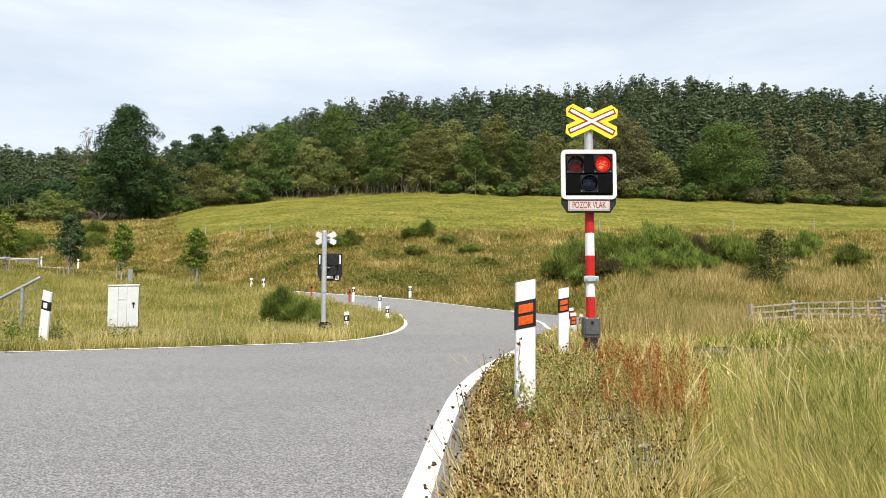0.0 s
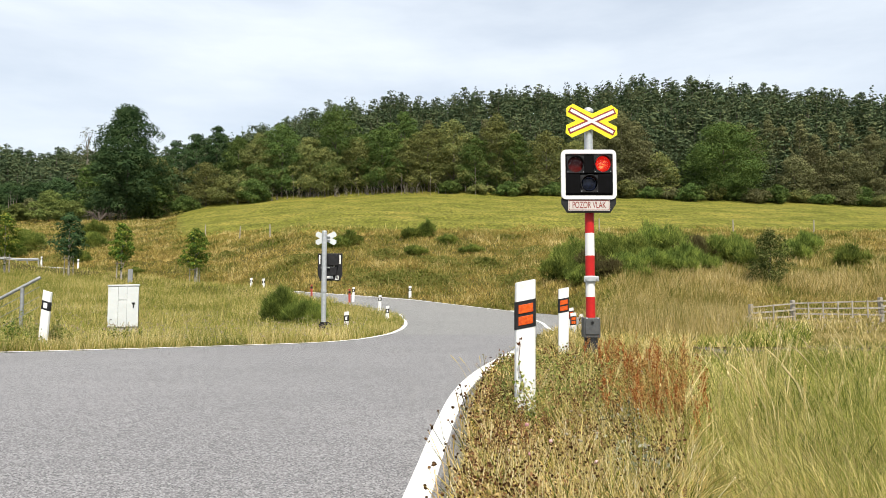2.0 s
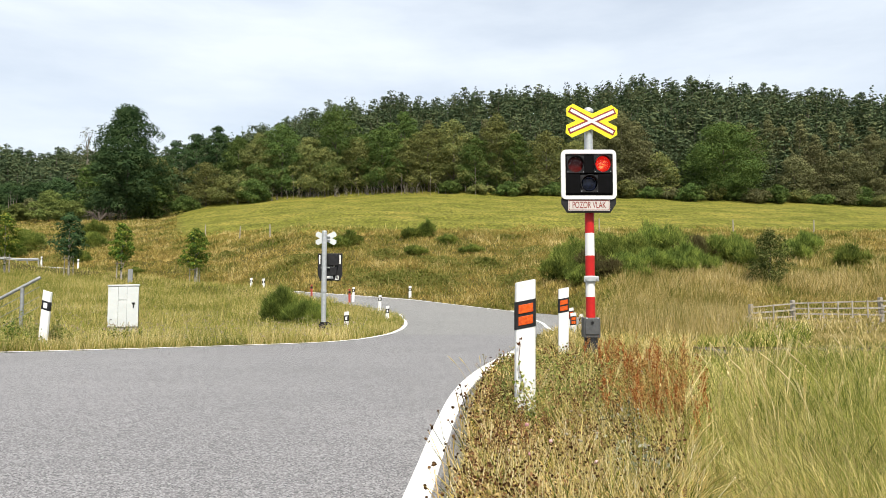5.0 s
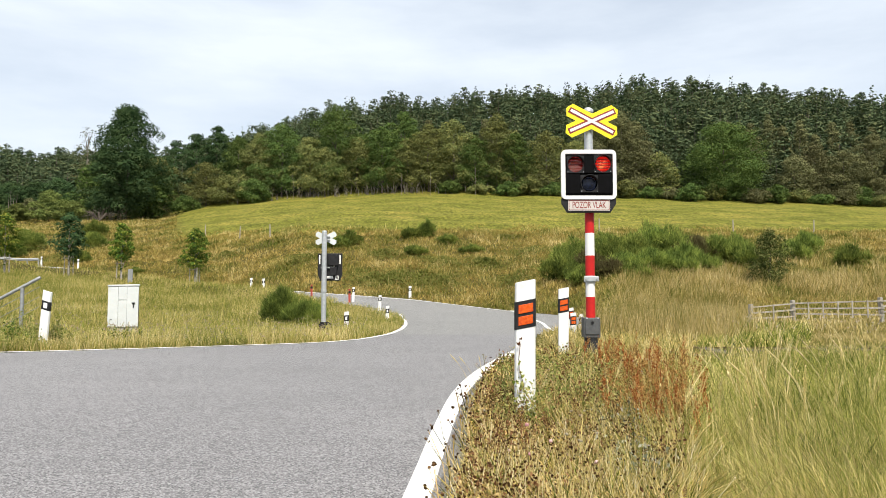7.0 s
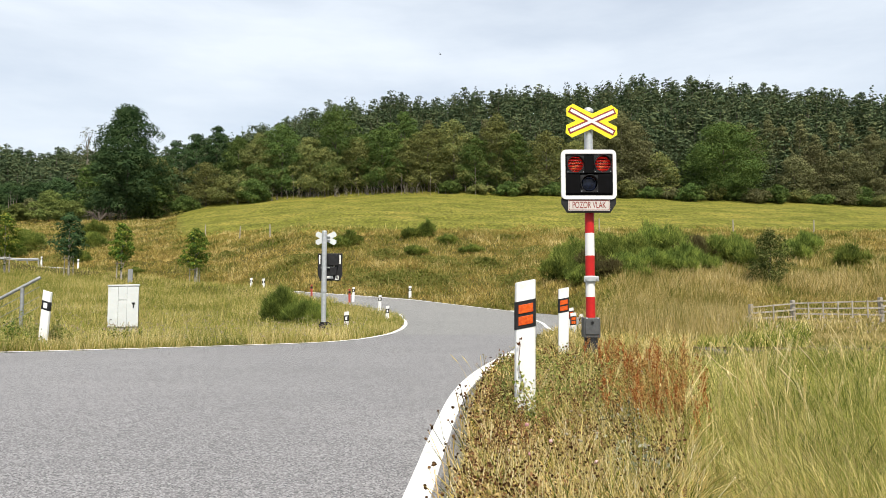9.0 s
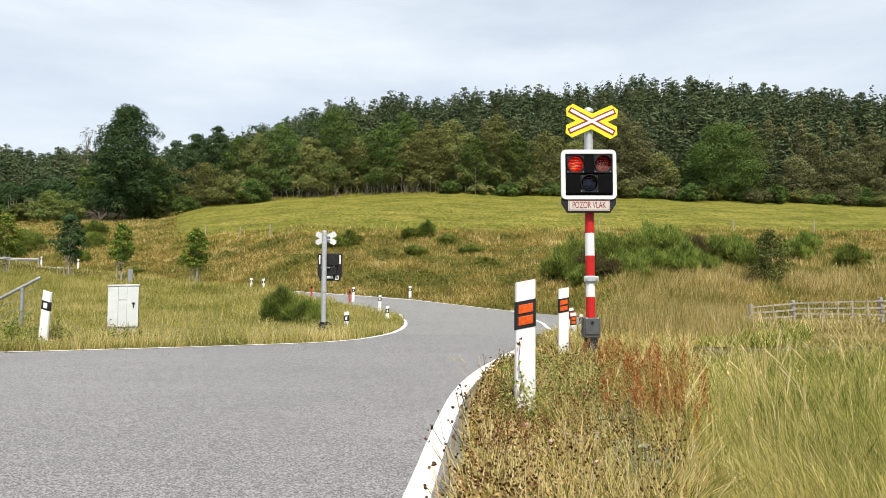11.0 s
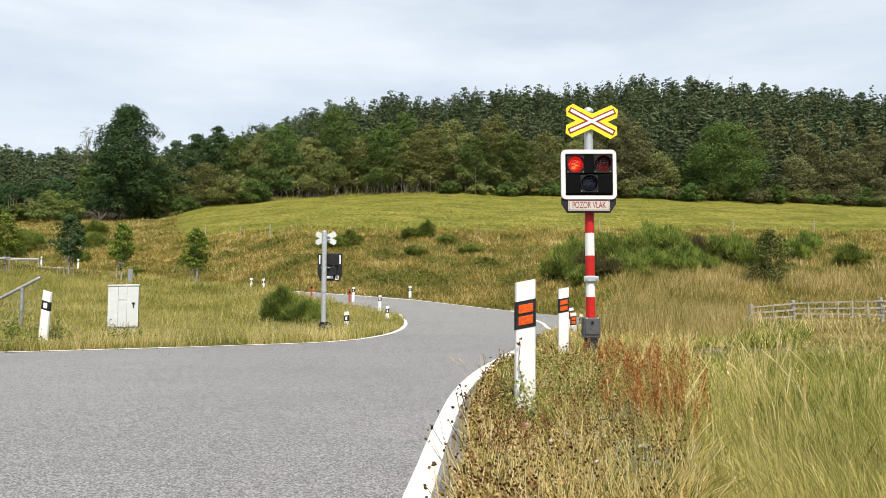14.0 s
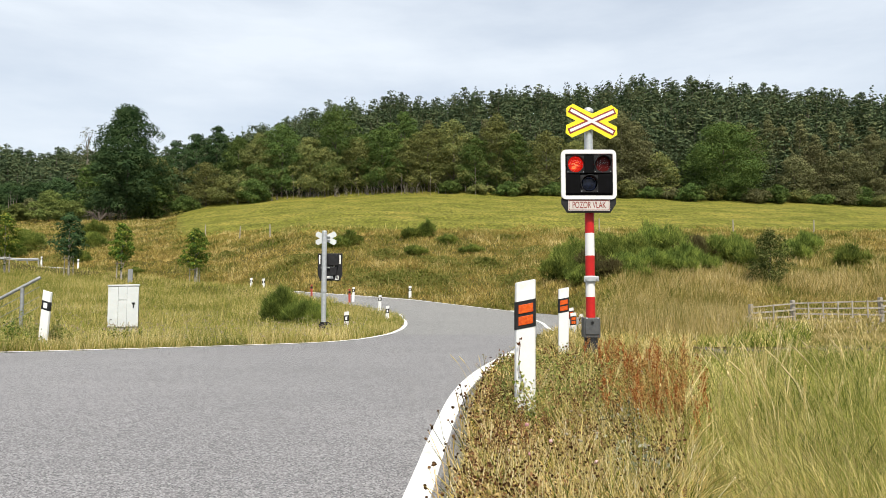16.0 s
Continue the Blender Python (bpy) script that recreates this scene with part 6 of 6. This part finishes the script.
def panicles(rng, x, y, h, seed_mat, stem_mat, name, label, size=0.0062):
    """Upright stalks with short side branches thickly set with small seeds."""
    S, SF, C = [], [], []
    foot = with_ground(x, y)
    for k in range(len(x)):
        a, lean = rng.uniform(0, 6.283), rng.uniform(0.02, 0.22)
        tip = foot[k] + np.array([math.cos(a) * lean * h[k], math.sin(a) * lean * h[k], h[k]])
        lines = [(foot[k], tip, 0.002 + 0.0002 * y[k])]
        for j in range(7):
            t, b = rng.uniform(0.42, 0.85), rng.uniform(0, 6.283)
            o = foot[k] + (tip - foot[k]) * t
            ln = h[k] * rng.uniform(0.12, 0.3) * (1.2 - 0.6 * t)
            lines.append((o, o + np.array([math.cos(b) * 0.4, math.sin(b) * 0.4, 1.0]) * ln, 0.0012))
        for i, (p, q, w) in enumerate(lines):
            side = np.array([w, 0, 0])
            S += [p - side, p + side, q]
            m = 26 if i else 40
            t = rng.uniform(0.1 if i else 0.5, 1.0, m)[:, None]
            C.append(p + (q - p) * t + rng.normal(0, 0.006, (m, 3)))
    c = np.concatenate(C)
    v, f = leaf_quads(rng, c, size, None, 0.3)
    stuff(name, raw_mesh(name, v, f, seed_mat), label, "weeds")
    stuff(name + "_stems", raw_mesh(name + "_stems", np.array(S), np.arange(len(S)).reshape(-1, 3), stem_mat), "thin stems of " + label, "stems")


def build_weeds():
    rng = np.random.default_rng(33)
    x, y = verge_zone(rng, 650, 2.3, 6.5, 0.3, 0.24)
    stalk_heads(rng, x, y, rng.uniform(0.14, 0.36, len(x)), 0.0046, SEEDHEAD, "knapweed_heads", "dark brown knapweed seed heads on the verge", STRAW, 3, 0.16)
    y = np.linspace(2.7, 5.4, 24)
    x = np.array(verge_x(y)) + rng.uniform(0.12, 0.26, 24)
    stalk_heads(rng, x, y, rng.uniform(0.2, 0.36, len(x)), 0.0078, SEEDHEAD, "roadside_seed_heads", "dark round seed heads leaning over the road edge", HERB, 3, 0.13)
    x, y = verge_zone(rng, 45, 3.0, 9.0, 0.32, 0.25)
    stalk_heads(rng, x, y, rng.uniform(0.2, 0.42, len(x)), 0.01, PALE_FLOWER, "pale_umbels", "pale wilted flower heads among the herbs", HERB, 2, 0.1, 0.5)
    # pink clover heads
    x, y = np.array([0.38, 0.44, 0.53, 0.3, 0.72, 0.16]), np.array([3.05, 3.02, 3.2, 3.4, 2.9, 3.3])
    stalk_heads(rng, x, y, rng.uniform(0.26, 0.34, len(x)), 0.009, PINK_FLOWER, "clover_heads", "faded pink clover heads among the dry herbs", HERB, 1)
    # pale upright straws
    x, y = verge_zone(rng, 1300, 2.3, 4.2, 0.34, 0.24)
    stalk_heads(rng, x, y, rng.uniform(0.12, 0.3, len(x)), 0.003, BLEACHED, "straw_stems", "pale dry straw stems on the verge", BLEACHED, 1, 0.1, 2.0)
    # weeds before the near post
    y = rng.uniform(4.5, 4.85, 26)
    x = rng.uniform(0.40, 0.68, 26)
    stalk_heads(rng, x, y, rng.uniform(0.18, 0.42, 26), 0.009, WEED_LEAF, "post_weeds", "thin leafy weeds growing up the guide post", HERB, 6, 0.2, 1.4)
    # sorrel and dock: red-brown panicles
    n = 130
    y = 4.0 * 2.05 ** rng.uniform(0, 1, n)
    x = y * (0.235 + (8.2 - y) / 4.2 * 0.075 + rng.normal(0, 0.03, n))
    h = rng.uniform(0.28, 0.58, n)
    panicles(rng, x[:62], y[:62], h[:62], SORREL, SORREL, "red_sorrel", "red-brown seeding sorrel on the verge")
    panicles(rng, x[62:], y[62:], h[62:], DOCK_SEED, HERB, "dock_stalks", "rusty seeding dock on the verge")
    # dry brown panicles among the herbs and behind the post
    x, y = verge_zone(rng, 150, 3.4, 9.5, 0.3, 0.35)
    panicles(rng, x, y, rng.uniform(0.2, 0.42, len(x)), BROWN_LEAF, HERB, "brown_panicles", "dry brown seeding herbs on the verge", 0.0045)
    x, y = scatter(rng, 120, 0.2, 0.6, 4.0, 11.0)
    stalk_heads(rng, x, y, rng.uniform(0.3, 0.55, len(x)), 0.0045, STRAW, "seed_panicles", "straw seed panicles over the long grass", STRAW, 5, 0.12, 2.2)
    x, y = scatter(rng, 340, 0.2, 0.6, 14.5, 25)
    stalk_heads(rng, x, y, rng.uniform(0.12, 0.55, len(x)), 0.014, PALE_FLOWER, "pale_field_flowers", "pale dry flower heads beyond the track", STRAW, 3, 0.12, 0.6)
    x, y = scatter(rng, 900, -0.62, -0.1, 13.0, 24)
    keep = (y > left_d(x) + 0.2) & (x < -1.6)
    x, y = x[keep], y[keep]
    stalk_heads(rng, x, y, rng.uniform(0.15, 0.36, len(x)), 0.012, PALE_FLOWER, "meadow_flowers", "pale flower heads at the meadow edge", MEADOW, 3, 0.12, 0.6)
    # leafy clump at the foot of the left post
    for b, d, r, h, s in ((-0.595, 12.5, 0.5, 0.55, 1), (-0.62, 12.2, 0.6, 0.6, 2), (-0.57, 12.5, 0.3, 0.3, 3), (-0.532, 13.3, 0.25, 0.5, 4), (-0.575, 13.3, 0.3, 0.75, 5), (-0.44, 13.9, 0.55, 0.34, 6), (-0.42, 14.1, 0.4, 0.26, 7), (-0.465, 14.3, 0.35, 0.22, 8), (-0.36, 14.3, 0.35, 0.25, 9), (-0.29, 13.6, 0.3, 0.28, 10), (-0.5, 13.0, 0.4, 0.22, 11)):
        weed_clump(spot(b, d), r, h, 500 + s, YOUNG_LEAF if s in (6, 7, 1) else WEED_LEAF)
    for b, d, r, h, s in ((0.252, 3.2, 0.13, 0.42, 1), (0.235, 2.8, 0.12, 0.34, 2), (0.272, 2.9, 0.11, 0.36, 3), (0.245, 3.9, 0.12, 0.46, 4)):
        weed_clump(spot(b, d), r, h, 540 + s, MUGWORT_LEAF, 0.012, "grey-green mugwort with pale leaves among dry herbs")


def weed_clump(p, r, h, seed, mat, leaf=0.022, label="leafy green weed clump with thin stems at the road edge"):
    """A leafy roadside weed: thin stems with small leaves all along them."""
    rng = np.random.default_rng(seed)
    w = empty("weed_clump", Matrix.Translation(p), label, "weeds", "roadside weed clumps")
    bm = bmesh.new()
    C = []
    for k in range(int(18 + 40 * r)):
        a, q = rng.uniform(0, 6.283), r * math.sqrt(rng.uniform(0, 1))
        foot = np.array([q * math.cos(a) * 0.7, q * math.sin(a) * 0.7, -0.02])
        tip = foot + np.array([math.cos(a) * q * 0.5, math.sin(a) * q * 0.5, h * rng.uniform(0.45, 1.0) * (1.1 - 0.5 * q / r)])
        tube([foot, foot * 0.5 + tip * 0.5 + np.array([0, 0, 0.03]), tip], [0.005, 0.004, 0.002], 4, bm, False)
        m = int(26 + 50 * h)
        t = rng.uniform(0.2, 1.0, m)[:, None]
        C.append(foot + (tip - foot) * t + rng.normal(0, 0.035, (m, 3)))
    part("stem_tuft", bm, HERB, w, "thin olive stems")
    c = np.concatenate(C)
    v, f = leaf_quads(rng, c, leaf, None, 0.6)
    ob = new("foliage", raw_mesh("foliage", v, f, mat))
    ob.parent = w


SWAYING = []


def swaying_stalk(p, h, lean_x, phase, amp, arch=0.5):
    """One tall grass stalk with a feathery head, free to sway about its root."""
    s = empty("grass_stalk", Matrix.Translation(p), "tall straw-coloured grass stalk with a feathery head", "grass stalk", "swaying grass stalks")
    pts = [(lean_x * h * t ** 2, 0.03 * t, h * t * (1 - 0.15 * arch * t)) for t in (0, 0.3, 0.6, 0.8, 1.0)]
    part("stem", tube(pts[:4], [0.0022, 0.002, 0.0017, 0.0013], 5), BLEACHED, s)
    bm = tube([pts[3], (pts[3][0] * 0.5 + pts[4][0] * 0.5, 0.03, (pts[3][2] + pts[4][2]) / 2), pts[4]], [0.002, 0.0055, 0.0015], 5)
    part("seed_head", bm, BLEACHED, s, "feathery pale seed head")
    SWAYING.append((s, p, phase, amp))


def build_stalks():
    for k, (b, d, h, lx) in enumerate([(0.042, 6.6, 0.44, -0.45), (0.052, 6.9, 0.40, -0.4), (0.07, 7.2, 0.38, -0.1), (0.40, 7.0, 0.56, -0.3), (0.44, 6.2, 0.6, -0.35), (0.485, 7.5, 0.62, -0.25), (0.53, 6.6, 0.6, -0.4), (0.565, 7.8, 0.66, -0.3), (0.60, 6.4, 0.62, -0.35), (0.36, 8.5, 0.55, -0.25), (0.50, 5.4, 0.6, -0.5), (0.42, 9.3, 0.6, -0.2), (0.415, 5.2, 0.62, -0.45), (0.455, 4.6, 0.58, -0.5), (0.54, 5.0, 0.64, -0.45), (0.385, 6.1, 0.5, -0.35), (0.58, 5.6, 0.68, -0.4), (0.47, 8.4, 0.6, -0.3), (0.515, 4.4, 0.56, -0.4), (0.345, 5.2, 0.4, -0.3)]):
        p = spot(b, d)
        if b < 0.1:
            p = Vector((float(verge_x(d)) + 0.12 + 0.03 * k, d, 0))
        swaying_stalk(p - Vector((0, 0, 0.01)), h, lx, k * 1.37, 5.0 if b > 0.1 else 3.5)


def bindweed():
    """A thin climbing weed on the face of the near guide post."""
    w = empty("climbing_weed", pose(0, 0, 0), "thin climbing weed with heart-shaped leaves on a guide post", "weed")
    pts = [Vector(p) for p in ((0.59, 4.93, 0.0), (0.585, 4.945, 0.1), (0.555, 4.95, 0.22), (0.548, 4.955, 0.33), (0.52, 4.955, 0.42), (0.515, 4.955, 0.5), (0.527, 4.955, 0.6), (0.52, 4.955, 0.64))]
    part("stem", tube(pts, [0.003, 0.003, 0.0028, 0.0026, 0.0024, 0.002, 0.0018, 0.001], 5), BROWN_LEAF, w, "thin brown twining stem")
    pts2 = [Vector(p) for p in ((0.50, 4.92, 0.0), (0.49, 4.94, 0.16), (0.505, 4.95, 0.28), (0.497, 4.95, 0.36))]
    part("stem", tube(pts2, [0.003, 0.0026, 0.002, 0.001], 5), WEED_LEAF, w, "thin green twining stem")
    rng = random.Random(8)
    outline = [(0, 0.15), (0.32, 0.42), (0.5, 0.25), (0.42, -0.15), (0, -0.75), (-0.42, -0.15), (-0.5, 0.25), (-0.32, 0.42)]
    for k in range(26):
        p = (pts if k % 3 else pts2)[rng.randrange(1, 7 if k % 3 else 4)] + Vector((rng.uniform(-0.025, 0.025), -0.006 - rng.uniform(0, 0.012), rng.uniform(-0.05, 0.05)))
        sz = rng.uniform(0.014, 0.03)
        bm = bmesh.new()
        rim = [bm.verts.new((u * sz, 0.12 * sz * abs(u), v * sz)) for u, v in outline]
        mid = bm.verts.new((0, -0.1 * sz, -0.1 * sz))
        for q in range(len(rim)):
            bm.faces.new((mid, rim[q], rim[(q + 1) % len(rim)]))
        lf = part("leaf", bm, (LUSH, WEED_LEAF, BROWN_LEAF)[k % 3], w)
        lf.matrix_basis = Matrix.Translation(p) @ pose(0, 0, 0, rng.uniform(-50, 10), rng.uniform(-40, 40), rng.uniform(-35, 35))


build_trees()
bindweed()
front_signal(spot(0.2035, 9.9))
rear_signal(spot(-0.1645, 17.6))
guide_post(spot(0.1115, 5.0), 1.05, 0.146, True, "white plastic guide post with orange reflectors beside the road", 0.6, 0.03)
guide_post(spot(0.165, 9.7), 1.05, 0.146, True, "white plastic guide post with orange reflectors by the signal", 0.8, 0.03)
guide_post(spot(0.1795, 15.5), 0.58, 0.13, True, "short white guide post with orange reflector at the side road", 0, 0.02, 0.36, group="short guide posts")
guide_post(spot(0.1765, 17.0), 0.66, 0.12, True, "short white guide post with orange reflector at the side road", 0, 0.02, 0.44, group="short guide posts")
guide_post(spot(0.1905, 17.8), 0.5, 0.12, False, "short white guide post half hidden at the side road", 0, 0.02, 0.3, group="short guide posts")
guide_post(spot(-0.551, 12.95), 0.99, 0.165, False, "leaning white guide post with black band in weeds", 3.8, -0.04)
for b_, d_, h_ in ((-0.1335, 19.5, 0.52), (-0.077, 26, 0.58), (-0.0875, 31, 0.78), (-0.124, 38, 0.8)):
    guide_post(spot(b_, d_), h_, 0.13, False, "small white guide post with black band on the corner meadow", 1.5, 0.02, h_ - 0.22)
for b_, d_, h_ in ((-0.0455, 42.2, 0.75), (-0.265, 46.5, 0.85), (-0.248, 45.6, 0.85), (-0.556, 70, 1.0), (-0.505, 66, 1.0)):
    guide_post(spot(b_, d_), h_, 0.17, False, "white guide post with black band by the far road", 0, 0.02)
marker_post(spot(-0.129, 37.0), 0.75)
marker_post(spot(-0.1815, 41), 0.75)
cabinet(spot(-0.4405, 18.0))
railing(Vector((-8.3, 13.6, 0)))
guard_rail(-0.64, -0.56, 69, 70)
field_fence()
wire_fence()
rail_track()
marker = empty("stone_marker", Matrix.Translation(spot(-0.4325, 45)), "grey upright marker board in the grass", "marker board")
part("board", box(0, 0, 0.45, 0.3, 0.06, 1.0, 0.02), STEEL_GREY, marker)


def flying_insect():
    """A small dark insect that crosses before the sky."""
    e = empty("flying_insect", pose(-9, 3.1, 1.2), "small dark flying insect", "insect")
    bm = bmesh.new()
    bmesh.ops.create_icosphere(bm, subdivisions=1, radius=0.0035, matrix=Matrix.Diagonal((1.5, 0.8, 0.8, 1)))
    part("body", bm, BLACK_PLASTIC, e)
    for sy in (-1, 1):
        bm = bmesh.new()
        bm.faces.new([bm.verts.new(c) for c in ((0.001, sy * 0.001, 0.002), (-0.004, sy * 0.006, 0.006), (-0.007, sy * 0.004, 0.006))])
        part("wing", bm, DARK_GREY, e, "tiny wing")
    return e


INSECT = flying_insect()
build_grass()
build_weeds()
build_stalks()


def motions():
    """Added slats turn so that the two red lamps wink in turn; tall grass sways."""
    period = 1.021
    for key, sign in (("left", 1), ("right", -1)):
        # times at which the left lamp comes on, and at which the right one does
        turns = sorted([(0.31 + period * k, sign > 0) for k in range(16)] + [(0.83 + period * k, sign < 0) for k in range(16)])
        for sl, x, y, z in ADDED_SLATS[key]:
            shut, clear = pose(x, y, z), pose(x, y, z, -80, 0, 0)
            rows = [(0.0, shut if sign > 0 else clear)]
            for t, on in turns:
                a, b = (shut, clear) if on else (clear, shut)
                for dt, m in ((-0.1, a), (0.1, b)):
                    if rows[-1][0] < t + dt < 16.0:
                        rows.append((t + dt, m))
            rows.append((16.0, rows[-1][1]))
            walk(sl, rows)
    way = [(0.0, -9.0, 0.6), (7.0, -4.0, 0.9), (7.5, -2.6, 1.35), (8.2, -1.34, 1.72), (8.3, -1.19, 1.771), (8.4, -1.035, 1.82), (8.5, -0.88, 1.861), (8.6, -0.70, 1.90), (8.7, -0.536, 1.926), (8.8, -0.361, 1.952), (8.9, -0.184, 1.973), (9.0, -0.012, 1.985), (9.1, 0.155, 1.995), (9.2, 0.32, 1.997), (9.6, 1.0, 1.99), (11.0, 6.0, 1.9), (16.0, 30.0, 2.0)]
    walk(INSECT, [(t, pose(x, 3.1, z)) for t, x, z in way])
    for s, p, phase, amp in SWAYING:
        rows = []
        for k in range(41):
            t = k * 0.4
            g = math.sin(t * 2.1 + phase) * 0.55 + math.sin(t * 3.7 + phase * 2.3) * 0.3 + math.sin(t * 0.7 + phase) * 0.4
            rows.append((t, Matrix.Translation(p) @ pose(0, 0, 0, 1.2 * g, amp * g, 0)))
        walk(s, rows)


motions()
